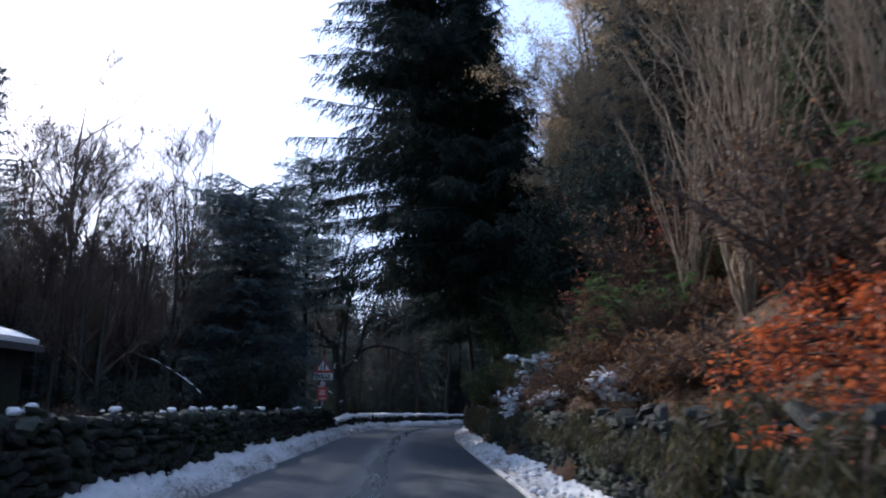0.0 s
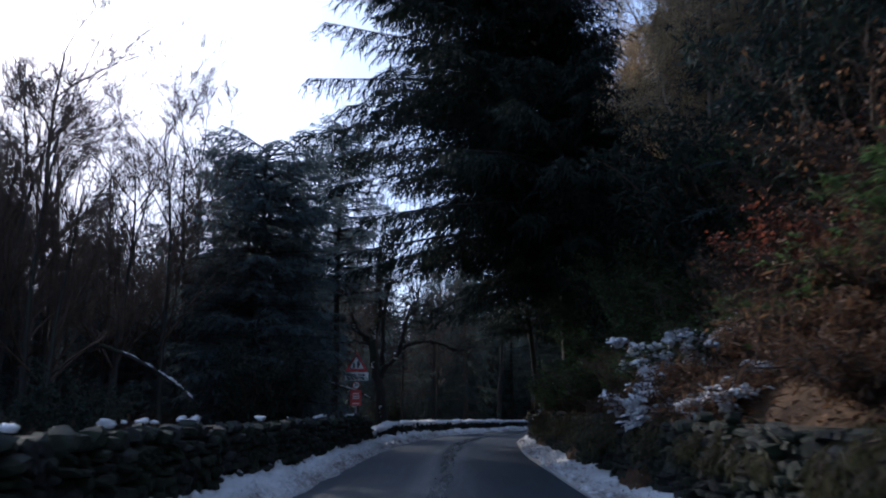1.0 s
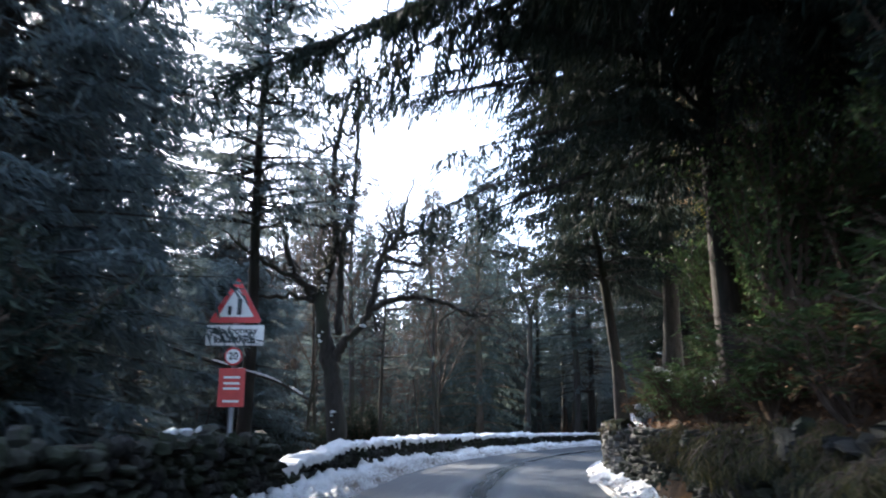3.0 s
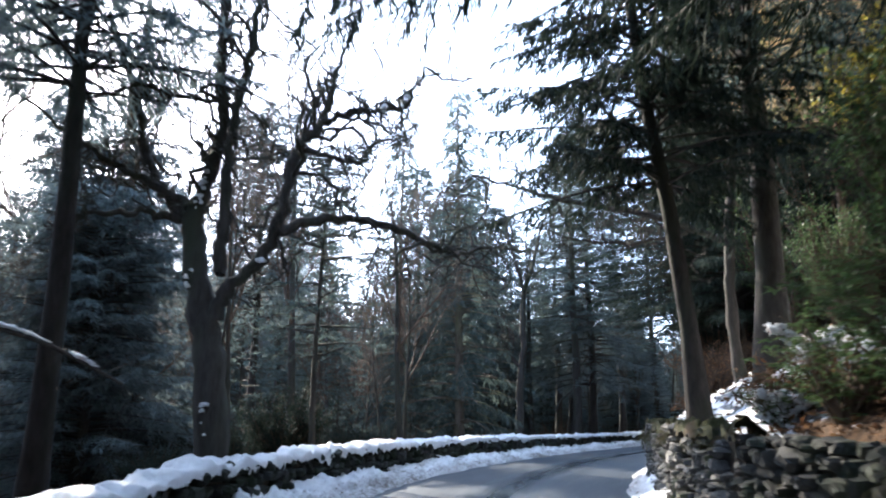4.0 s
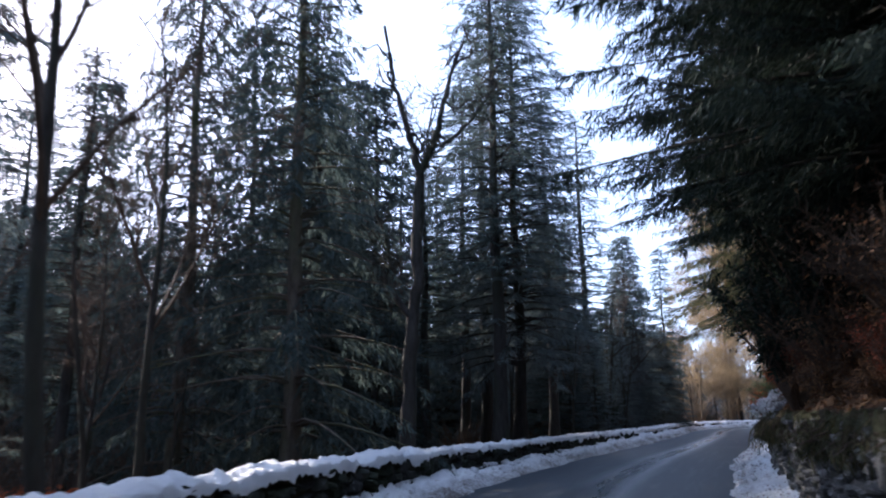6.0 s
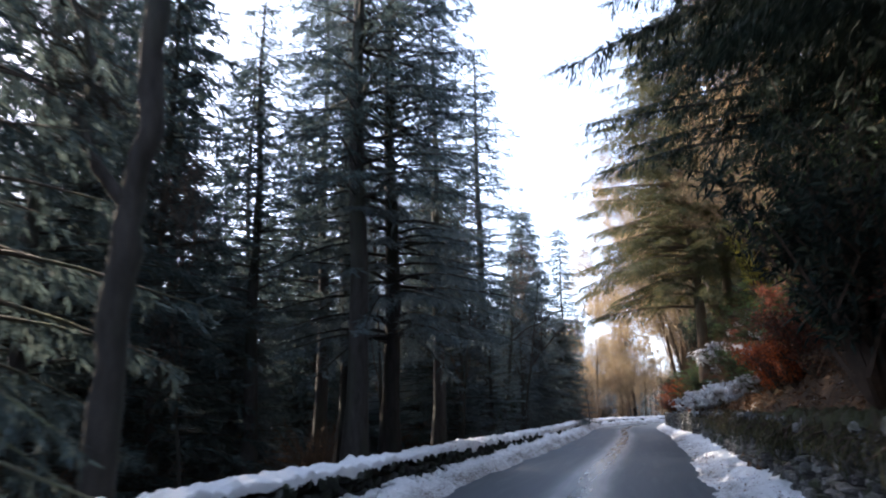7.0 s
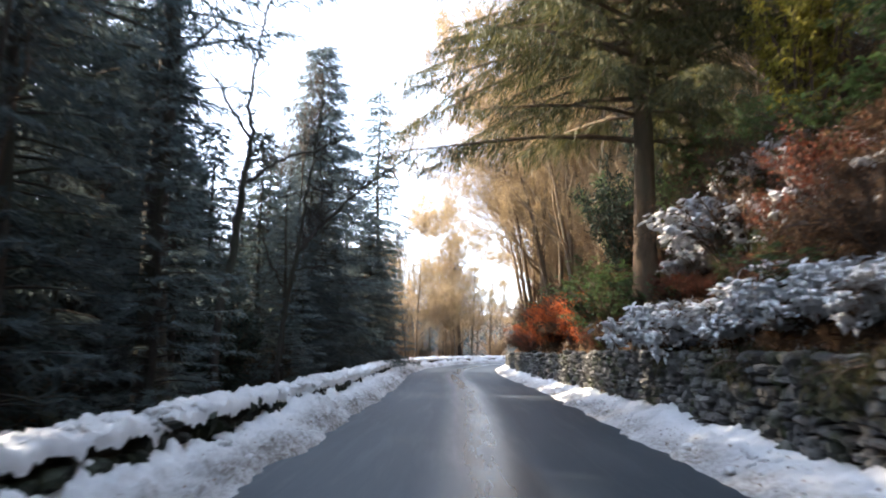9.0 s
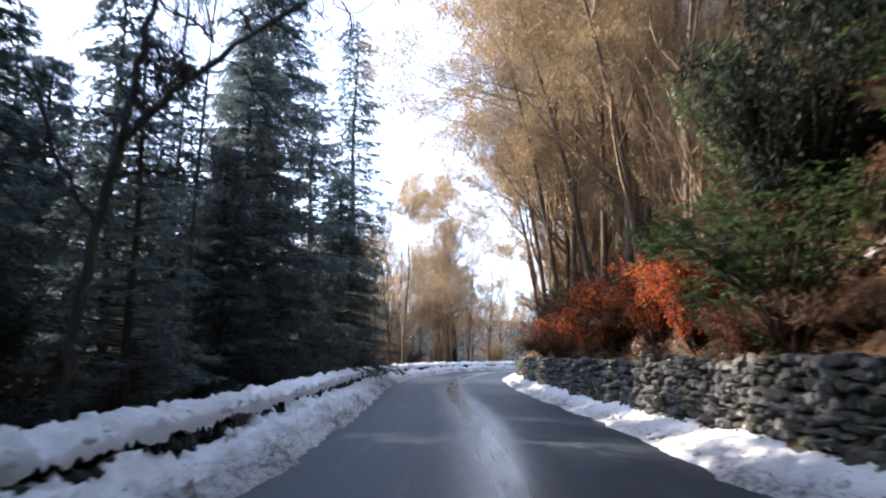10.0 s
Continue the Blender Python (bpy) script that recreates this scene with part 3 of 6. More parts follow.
def conifer(r, name, label, H, R, low, mat, bark, trunk_r, droop=0.35, hang=0.2, step=0.34, per=6, dens=1.0, lean=0.0, top=0.12, bare=0.0, fine=1.0, skew=0.0, skew_to=0.0, spray=1.0):
    """A spruce or fir: tapered trunk, whorls of drooping boughs and their needled sprays."""
    root = thing(name, label, "tree")
    wood, green = Geo(), Geo()
    zs = np.linspace(-0.4, H, 9)
    ax = np.stack([lean * zs + 0.06 * np.sin(zs * 0.7 + r.uniform(0, 6)), 0.06 * np.cos(zs * 0.6), zs], 1)
    flare = 1 + 0.5 * np.exp(-np.clip(zs + 0.2, 0, 9) * 2.5)
    wood.tube(ax, trunk_r * flare * (1 - 0.93 * np.clip(zs, 0, H) / H), 9)
    z = low
    while z < H - 0.25:
        f = (H - z) / (H - low)
        reach = R * (top + (1 - top) * f ** 0.75)
        for az in r.uniform(0, 2 * np.pi) + np.arange(per) * 2 * np.pi / per + r.normal(0, 0.35, per):
            if r.uniform() < 0.12:
                continue
            L = reach * r.uniform(0.55, 1.12) * (1 + skew * np.cos(az - skew_to))
            out, side = np.array([np.cos(az), np.sin(az), 0.0]), np.array([-np.sin(az), np.cos(az), 0.0])
            u = np.linspace(0, 1, 6)
            up, dr = r.uniform(0.05, 0.3), droop * r.uniform(0.7, 1.3) * (0.45 + 0.75 * f)
            base = np.array([lean * z, 0, z + r.uniform(-0.15, 0.15)])
            bend = r.normal(0, 0.12) * L
            P = base + out * (L * u)[:, None] + side * (bend * u * u)[:, None] + np.array([0, 0, 1.0]) * (L * (up * u - dr * u * u + 0.25 * dr * u ** 4))[:, None]
            wood.tube(P, np.linspace(0.016 + 0.012 * L, 0.005, 6), 3)
            n = max(5, int(L * 9 * dens))
            uu = r.uniform(0.16 + bare, 1.0, n) ** 0.8
            q = np.stack([np.interp(uu, u, P[:, k]) for k in range(3)], 1)
            sgn = r.choice([-1.0, 1.0], n)[:, None]
            tw = out * r.uniform(0.25, 0.9, (n, 1)) + side * sgn * r.uniform(0.3, 0.9, (n, 1)) + np.array([0, 0, -1.0]) * (hang + r.uniform(-0.15, 0.35, (n, 1)))
            tw /= np.linalg.norm(tw, axis=1, keepdims=True)
            tl = (0.16 + 0.3 * (1 - uu) * min(L, 3.0) * 0.6 + 0.12) * spray * r.uniform(0.6, 1.4, n)
            m = 9
            c = (q[:, None] + tw[:, None] * (tl[:, None] * (np.arange(m) / m)[None])[..., None]).reshape(-1, 3)
            d = np.repeat(tw, m, 0) + 0.75 * rnd(r, n * m) + np.array([0, 0, -hang * 0.4])
            nr = np.array([0, 0, 1.0]) + 0.8 * rnd(r, n * m)
            green.needles(c, d, nr, np.repeat(tl, m) * r.uniform(0.3, 0.6, n * m) * fine ** 0.5 / spray ** 0.6, r.uniform(0.022, 0.045, n * m) * fine)
        z += step * r.uniform(0.75, 1.3) * (0.6 + 0.5 * f)
    child("trunk", wood.mesh("trunk", bark, True), root)
    child("crown", green.mesh("crown", mat), root)
    return root


def grow(r, wood, tips, p, d, length, rad, level, levels, spread, up, sides=6, kids=6, wiggle=0.16, taper=0.35):
    """One limb and, from it, its branches."""
    n = 6 if level < 2 else 4
    pts, w = [np.array(p, float)], np.array(d, float) / np.linalg.norm(d)
    for _ in range(n - 1):
        w = w + r.normal(0, wiggle, 3) + np.array([0, 0, up * 0.08])
        w /= np.linalg.norm(w)
        pts.append(pts[-1] + w * length / (n - 1))
    pts = np.array(pts)
    wood.tube(pts, np.linspace(rad, rad * taper, n), sides if level == 0 else max(3, sides - 1 - level))
    sprout(r, wood, tips, pts, length, rad, level, levels, spread, up, sides, kids, wiggle, taper)


def sprout(r, wood, tips, pts, length, rad, level, levels, spread, up, sides=6, kids=6, wiggle=0.16, taper=0.35, start=0.3):
    n = len(pts)
    for k in range(kids if level else kids + 3):
        u = r.uniform(start, 1.0) if k else 1.0
        x = u * (n - 1)
        a = min(int(x), n - 2)
        b = pts[a] + (pts[a + 1] - pts[a]) * (x - a)
        along = pts[a + 1] - pts[a]
        along /= np.linalg.norm(along)
        away = np.cross(along, rnd(r, 1)[0])
        away /= np.linalg.norm(away) + 1e-9
        w = along * r.uniform(0.6, 1.0) + away * spread * r.uniform(0.6, 1.3) + np.array([0, 0, up * 0.25])
        ln = length * r.uniform(0.35, 0.62) * (1.15 - 0.4 * u)
        rr = rad * (1 - (1 - taper) * u) * r.uniform(0.45, 0.75)
        if level + 1 >= levels:
            tips.append((b, w / np.linalg.norm(w), ln))
        else:
            grow(r, wood, tips, b, w, ln, max(rr, 0.006), level + 1, levels, spread, up, sides, kids, wiggle, taper)


def finish_twigs(r, wood, tips, each=4, rad=0.006, zig=0.5):
    b, w, ln = np.array([t[0] for t in tips]), np.array([t[1] for t in tips]), np.array([t[2] for t in tips])
    mid = b + w * ln[:, None] * 0.5 + 0.1 * rnd(r, len(b)) * ln[:, None]
    end = mid + (w + zig * rnd(r, len(b))) * ln[:, None] * 0.5
    wood.twigs(b, mid, rad * 1.5)
    wood.twigs(mid, end, rad)
    ends = [mid, end]
    for _ in range(each):
        u = r.uniform(0.1, 1.0, len(b))[:, None]
        s = b + (end - b) * u
        e = s + (w + 0.9 * rnd(r, len(b))) * (ln * r.uniform(0.25, 0.6, len(b)))[:, None]
        wood.twigs(s, e, rad * 0.8)
        ends += [e, 0.5 * (s + e)]
    return np.concatenate(ends)


def gnarl(r, wood, q, length, rad, count):
    """Crooked side branches along the limb q, each with crooked twigs."""
    def crooked(p, w, ln, r0, steps, sides):
        pts = [p]
        for _ in range(steps):
            w = w + r.normal(0, 0.55, 3)
            w /= np.linalg.norm(w)
            pts.append(pts[-1] + w * ln / steps)
        pts = np.array(pts)
        wood.tube(pts, np.linspace(r0, r0 * 0.35, steps + 1), sides)
        return pts

    for _ in range(count):
        k = int(r.integers(len(q) // 5, len(q)))
        w = rnd(r, 1)[0] * (1, 0.7, 1) + (0, 0, 0.15)
        r0 = max(0.011, rad * r.uniform(0.28, 0.6))
        b = crooked(q[k], w / np.linalg.norm(w), length * r.uniform(0.4, 1.0), r0, 10, 5)
        for _k in range(6):
            j = int(r.integers(2, len(b)))
            c = crooked(b[j], rnd(r, 1)[0], length * r.uniform(0.15, 0.45), max(0.006, r0 * 0.5), 7, 4)
            for _m in range(3):
                crooked(c[int(r.integers(2, len(c)))], rnd(r, 1)[0], length * r.uniform(0.08, 0.2), 0.006, 4, 3)


def bare_tree(r, name, label, H, rad, bark, levels=3, kids=6, spread=0.7, up=1.0, lean=(0, 0), fork=0.35, leaf=None, leaf_share=0.0, leaf_size=0.07, twig=0.007, each=4, wiggle=0.13, twigs=None):
    root = thing(name, label, "tree")
    wood, tips, stem = Geo(), [], Geo()
    n = 8
    zs = np.linspace(-0.4, H * 0.92, n)
    pts = np.stack([lean[0] * zs + 0.03 * H * np.sin(zs / H * 5 + r.uniform(0, 6)) * zs / H, lean[1] * zs + 0.03 * H * np.sin(zs / H * 4 + r.uniform(0, 6)) * zs / H, zs], 1)
    rr = rad * (1 + 0.5 * np.exp(-np.clip(zs + 0.3, 0, 9) * 3)) * (1 - 0.9 * np.clip(zs, 0, H) / H)
    stem.tube(pts, rr, 9)
    sprout(r, wood, tips, pts, H * 0.62, rad, 0, levels, spread, up, 6, kids, wiggle, 0.3, fork)
    ends = finish_twigs(r, wood, tips, each, twig)
    child("trunk", stem.mesh("trunk", bark, True), root)
    child("branchwork", wood.mesh("branchwork", twigs or bark, True), root)
    if leaf:
        c = ends[r.uniform(size=len(ends)) < leaf_share]
        c = np.repeat(c, 2, 0) + r.normal(0, 0.05, (2 * len(c), 3))
        g = Geo()
        g.leaves(c, rnd(r, len(c)) + (0, 0, -0.4), rnd(r, len(c)), r.uniform(0.7, 1.3, len(c)) * leaf_size, leaf_size * 0.6)
        child("foliage", g.mesh("foliage", leaf), root)
    return root


def lumps(r, pts, lo, hi, flat=0.42):
    """Small uneven clumps of snow lying at the given points."""
    g = Geo()
    ring = np.arange(7) * 2 * np.pi / 7
    for p in pts:
        s = r.uniform(lo, hi)
        rows = [np.array([[0, 0, flat * s * r.uniform(0.8, 1.2)]])]
        for q, h in ((0.6, 0.85), (1.0, 0.3), (0.75, -0.35)):
            k = q * s * r.uniform(0.7, 1.3, 7)
            rows.append(np.stack([k * np.cos(ring), k * np.sin(ring), np.full(7, h * flat * s) + r.uniform(-0.12, 0.12, 7) * s], 1))
        v = np.concatenate(rows)
        turn, long = r.uniform(0, 3.14), r.uniform(0.55, 1.0)
        c, si = math.cos(turn), math.sin(turn)
        v = v @ np.array([[c, si, 0], [-si * long, c * long, r.uniform(-0.3, 0.3)], [0, 0, 1]]) + p
        a = np.arange(7)
        f3 = np.stack([np.zeros(7, int), 1 + a, 1 + (a + 1) % 7], 1)
        f4 = np.concatenate([np.stack([1 + o + a, 8 + o + a, 8 + o + (a + 1) % 7, 1 + o + (a + 1) % 7], 1) for o in (0, 7)])
        n0 = g.n
        g.add(v, f3)
        g.f.append(f4 + n0)
    return g


def bush(r, name, label, R, H, leaf, stems=26, leaves=1400, size=(0.1, 0.035), whorl=False, wood_mat=None, snow=0, snow_size=(0.08, 0.2), flop=0.0, twiggy=2, category="bush", weep=0.0):
    """A shrub: many stems from one stool, leaves along their outer parts and perhaps snow lying on it."""
    root = thing(name, label, category)
    wood, green = Geo(), Geo()
    fine = wood if leaf else Geo()
    A, B = [], []
    for _ in range(stems):
        az, t = r.uniform(0, 2 * np.pi), r.uniform(0.1, 1.0) ** 0.6
        u = np.linspace(0, 1, 6)
        L = r.uniform(0.75, 1.1)
        P = np.stack([np.cos(az) * R * t * u ** (1.1) * L, np.sin(az) * R * t * u ** 1.1 * L, -0.15 + H * L * (u * (1.35 - 0.3 * t) - (0.35 + flop * t) * u * u)], 1)
        P[1:] += r.normal(0, 0.05 * R, (5, 3))
        wood.tube(P, np.linspace(0.018 + 0.006 * H, 0.004, 6), 4)
        x = r.uniform(0.25, 1.0, 14 * twiggy)
        q = np.stack([np.interp(x, u, P[:, k]) for k in range(3)], 1)
        away = rnd(r, len(q)) + np.array([np.cos(az) * 0.4, np.sin(az) * 0.4, 0.35 - weep])
        e = q + away * (r.uniform(0.12, 0.34, len(q)) * (0.3 + 0.35 * R))[:, None]
        fine.twigs(q, e, 0.005)
        A.append(q)
        B.append(e)
    A, B = np.concatenate(A), np.concatenate(B)
    child("branchwork", wood.mesh("branchwork", wood_mat or M_TWIG), root)
    if fine is not wood:
        child("brushwood", fine.mesh("brushwood", wood_mat or M_TWIG), root)
    if leaf and leaves:
        k = r.integers(len(A), size=leaves)
        t = r.uniform(0.3, 1.05, leaves)[:, None]
        c = A[k] + (B[k] - A[k]) * t
        if whorl:
            c = np.repeat(B[k[: leaves // 6]], 6, 0)
            spin = np.tile(np.arange(6) * np.pi / 3, leaves // 6) + r.uniform(0, 6, len(c))
            d = np.stack([np.cos(spin), np.sin(spin), r.uniform(-0.5, 0.25, len(c))], 1)
            nr = np.array([0, 0, 1.0]) + 0.3 * rnd(r, len(c))
        else:
            c = c + r.normal(0, 0.03, c.shape)
            d = rnd(r, len(c)) + (B[k] - A[k]) + np.array([0, 0, -0.3 - weep])
            nr = np.array([0, 0, 0.7]) + rnd(r, len(c))
        green.leaves(c, d, nr, size[0] * r.uniform(0.65, 1.3, len(c)), size[1] * r.uniform(0.7, 1.25, len(c)))
        child("foliage", green.mesh("foliage", leaf), root)
    if snow:
        order = B[np.argsort(-(B[:, 2] + r.normal(0, 0.3 * H, len(B))))][: snow * 3]
        heart = order[r.choice(len(order), max(1, snow // 18), replace=False)]
        heart = np.concatenate([heart, heart + r.normal(0, 0.07 * R, heart.shape)])
        pick = np.repeat(heart, 9, 0) + r.normal(0, 1, (9 * len(heart), 3)) * (0.07 * R, 0.07 * R, 0.03 * R)
        g = lumps(r, pick[r.uniform(size=len(pick)) < 0.85], snow_size[0], snow_size[1] * 0.8, 0.55)
        blade = np.repeat(pick, 2, 0) + r.normal(0, 0.03 * R, (2 * len(pick), 3)) * (1, 1, 0.5)
        way = rnd(r, len(blade)) * (1, 1, 0.5) + (0, 0, -0.25)
        face = 0.5 * rnd(r, len(blade)) + (0, 0, 1)
        size_s = r.uniform(0.08, 0.18, len(blade))
        g.leaves(blade, way, face, size_s, size_s * 0.42)
        g.leaves(blade - (0, 0, 0.012), way, face, size_s * 0.95, size_s * 0.5)
        me = g.mesh("snow_cap", M_SNOW, True)
        set_float(me, "dirt", np.full(len(me.vertices), 0.05))
        child("snow_cap", me, root, "clumps of fresh white snow", "stuff")
    return root


def coppice(r, name, label, R, H, rods, mat):
    """A coppiced hazel: separate rods from one stool, each with its side twigs."""
    root = thing(name, label, "tree")
    for _ in range(rods):
        g = Geo()
        az, t = r.uniform(0, 2 * np.pi), r.uniform(0.15, 1.0)
        u = np.linspace(0, 1, 8)
        L = r.uniform(0.6, 1.1)
        P = np.stack([np.cos(az) * R * t * u ** 1.2 * L, np.sin(az) * R * t * u ** 1.2 * L, -0.15 + H * L * (u * (1.25 - 0.2 * t) - 0.25 * u * u)], 1)
        P[1:] += r.normal(0, 0.035 * R, (7, 3))
        g.tube(P, np.linspace(0.026, 0.005, 8), 5)
        x = r.uniform(0.3, 1.0, 30)
        q = np.stack([np.interp(x, u, P[:, k]) for k in range(3)], 1)
        e = q + (rnd(r, 30) + np.array([np.cos(az) * 0.3, np.sin(az) * 0.3, 0.7])) * r.uniform(0.2, 0.7, (30, 1))
        g.twigs(q, e, 0.006)
        e2 = q + 0.5 * (e - q)
        g.twigs(e2, e2 + rnd(r, 30) * 0.25 + (0, 0, 0.15), 0.004)
        child("rod", g.mesh("rod", mat), root)
    return root


HOLD = []


def prototype(maker, *a, **k):
    ob = maker(*a, **k)
    HOLD.append(ob)
    return ob


def plant(proto, x, y, turn=0.0, size=1.0, z=None, sink=0.1, group="", label="", tilt=0.0):
    """A copy of a prototype on the ground."""
    zz = ground_at(x, y) - sink if z is None else z
    ob = copy_thing(proto, pose(x, y, zz, tilt, 0, turn))
    ob.scale = (size, size, size * (0.95 + 0.1 * math.sin(x * 3.1 + y)))
    return tagged(ob, label, group=group)


def clear_prototypes():
    for root in HOLD:
        for o in (*root.children_recursive, root):
            bpy.data.objects.remove(o)
    HOLD.clear()


# ---- the large structure ----
make_ground()
make_road()
bank("snow_bank", "lumpy ploughed snow, dirty along the road's edge", -12, 140, lambda y: -HALF + 0.0, lambda y: LEFT_FACE - 0.02,
     lambda y: float(np.interp(y, [-12, 22, 36, 50, 58, 66, 74, 80, 140], [0.16, 0.18, 0.22, 0.2, 0.13, 0.15, 0.22, 0.24, 0.22])), 11.0, 1.0)
bank("snow_bank", "low ridge of ploughed snow at the foot of a stone wall", -12, 140, lambda y: HALF + (0.25 if y < 36 else 0.0), lambda y: float(right_face(y)) + 0.03,
     lambda y: float(np.interp(y, [-12, 30, 36, 42, 48, 60, 80, 140], [0.16, 0.14, 0.16, 0.22, 0.17, 0.2, 0.22, 0.22])), 37.0, 0.85, 0.45)

# ---- plants: one of each kind ----
R = np.random.default_rng
FIR = prototype(conifer, R(1), "fir_tree", "tall dark green fir with drooping boughs behind the wall", 16, 3.3, 1.0, M_NEEDLE, M_BARK, 0.2, dens=1.1)
FIR_HIGH = prototype(conifer, R(18), "fir_tree", "tall dark fir with a stout bare lower trunk", 17, 3.5, 3.0, M_NEEDLE, M_BARK, 0.27, dens=1.0, droop=0.28)
FIR_B = prototype(conifer, R(2), "fir_tree", "tall bluish-green spruce with level tiered boughs", 16, 3.0, 0.8, M_NEEDLE_BLUE, M_BARK, 0.19, droop=0.22, hang=0.1, dens=0.7, fine=1.5, step=0.4)
FIR_C = prototype(conifer, R(9), "fir_tree", "dark spruce deep in the wood", 16, 2.9, 1.2, M_NEEDLE, M_BARK, 0.19, droop=0.3, hang=0.3, dens=0.5, fine=2.0, step=0.42)
WEEPING = prototype(conifer, R(3), "spruce_tree", "grey-green spruce with long hanging branchlets", 16, 2.9, 1.6, M_NEEDLE, M_BARK_GREY, 0.2, droop=0.5, hang=0.9, dens=0.9)
TALL = prototype(conifer, R(4), "spruce_tree", "tall spruce with a long bare dark trunk", 20, 3.2, 6.5, M_NEEDLE, M_BARK, 0.27, droop=0.3, dens=0.8, per=5)
BIG = prototype(conifer, R(5), "fir_tree", "great dark fir on the bank reaching over the road", 22, 7.4, 3.8, M_NEEDLE_SHADE, M_BARK_BACKLIT, 0.36, droop=0.3, hang=0.4, step=0.4, per=7, top=0.2, dens=2.0, fine=1.0, spray=1.6)
CEDAR = prototype(conifer, R(19), "cedar_tree", "huge wide-spreading dark conifer on the bank, boughs over the road", 17, 5.3, 4.2, M_NEEDLE_SHADE, M_BARK_BACKLIT, 0.48, droop=0.34, hang=0.6, step=0.28, per=8, top=0.5, dens=1.8, fine=1.2, spray=1.9, lean=-0.2, skew=0.55, skew_to=3.3)
LEAN_FIR = prototype(conifer, R(10), "fir_tree", "dark leaning fir with a bare lower trunk", 19, 3.4, 5.0, M_NEEDLE_SHADE, M_BARK_BACKLIT, 0.17, droop=0.34, hang=0.6, step=0.3, per=7, top=0.25, dens=1.4, fine=1.2, lean=-0.085)
OVERHANG = prototype(conifer, R(43), "fir_tree", "dark fir whose drooping boughs hang over the lane", 16, 4.2, 3.6, M_NEEDLE_SHADE, M_BARK_BACKLIT, 0.22, lean=-0.06, droop=0.34, hang=0.6, step=0.3, per=8, dens=2.1, top=0.3, fine=0.8, spray=1.5, skew=0.4, skew_to=3.3)
DENSE = prototype(conifer, R(41), "spruce_tree", "broad dense bluish spruce clothed to the ground", 13, 3.4, 0.4, M_NEEDLE_BLUE, M_BARK, 0.2, droop=0.36, hang=0.3, step=0.28, per=8, dens=1.6, top=0.1, fine=1.05)
WIDE = prototype(conifer, R(42), "spruce_tree", "wide tiered spruce with drooping feathery boughs", 18, 4.0, 3.4, M_NEEDLE_BLUE, M_BARK_BACKLIT, 0.25, droop=0.4, hang=0.35, step=0.38, per=7, dens=1.6, top=0.25, fine=0.7)
BROAD = prototype(conifer, R(16), "cypress_tree", "broad dense dark evergreen with a blunt crown", 10.5, 3.2, 0.6, M_NEEDLE_BLUE, M_BARK, 0.2, droop=0.3, hang=0.35, step=0.25, per=8, dens=1.4, top=0.62, fine=1.05, spray=1.2)
CROWNED = prototype(conifer, R(17), "pine_tree", "old pine with a bare trunk and wide dark crown", 14.5, 2.7, 6.3, M_NEEDLE_BLUE, M_BARK_BACKLIT, 0.19, droop=0.15, hang=0.3, step=0.32, per=8, dens=1.2, top=0.6, fine=1.0)
PINE = prototype(conifer, R(6), "pine_tree", "slender sparse young pine with layered twigs", 7.5, 1.7, 2.8, M_NEEDLE, M_BARK, 0.085, droop=0.12, hang=0.05, step=0.34, per=5, dens=0.8, top=0.5)
SUNNY = prototype(conifer, R(7), "fir_tree", "olive-green fir on the bank, its trunk bare below", 19, 4.6, 4.6, M_NEEDLE_SUN, M_BARK_WARM, 0.28, droop=0.42, hang=0.55, step=0.4, per=6, dens=2.4, top=0.35, fine=0.75, spray=1.4, lean=-0.07, skew=0.42, skew_to=2.16)
THIN = prototype(conifer, R(8), "spruce_tree", "thin-crowned tall spruce with a bare stem", 19, 1.9, 3.5, M_NEEDLE, M_BARK, 0.16, droop=0.3, hang=0.35, step=0.42, per=6, dens=1.2, top=0.3, fine=1.2)
ASH = prototype(bare_tree, R(11), "bare_tree", "leafless tree with fine upswept twigs", 13, 0.13, M_BARK, 3, 8, 0.65, 1.1, twigs=M_TWIG, twig=0.0055, each=7)
ASH_B = prototype(bare_tree, R(12), "bare_tree", "leafless slender grey tree", 11, 0.1, M_BARK, 3, 7, 0.7, 0.9, (0.08, 0.0), twigs=M_TWIG, twig=0.0055, each=7)
POLE = prototype(bare_tree, R(13), "bare_tree", "thin dark leafless sapling", 9, 0.06, M_BARK, 2, 8, 0.6, 1.2, (0.05, 0.03), twigs=M_TWIG)
TANTREE = prototype(bare_tree, R(14), "larch_tree", "tan winter tree with withered leaves and fine twigs", 13, 0.11, M_BARK_WARM, 3, 9, 0.8, 0.6, (0, 0), 0.12, M_TANLEAF, 0.8, 0.06, twigs=M_TWIG_TAN, twig=0.005, each=8)
TANLEAN = prototype(bare_tree, R(44), "larch_tree", "tan winter tree leaning over the lane, fine withered twigs", 14, 0.11, M_BARK_WARM, 3, 9, 0.9, 0.5, (-0.17, 0), 0.1, M_TANLEAF, 0.8, 0.06, twigs=M_TWIG_TAN, twig=0.005, each=8)
TANBUSH = prototype(bush, R(47), "thicket", "tan leafless thicket of fine pale twigs", 2.2, 4.8, M_TANLEAF, 64, 3600, (0.06, 0.03), twiggy=6, wood_mat=M_TWIG_TAN)
BEECH_HANG = prototype(bush, R(45), "beech_bush", "copper-leaved beech hanging down over the wall", 1.7, 1.35, M_BEECH, 44, 7000, (0.06, 0.036), flop=0.75, twiggy=3, weep=0.35)
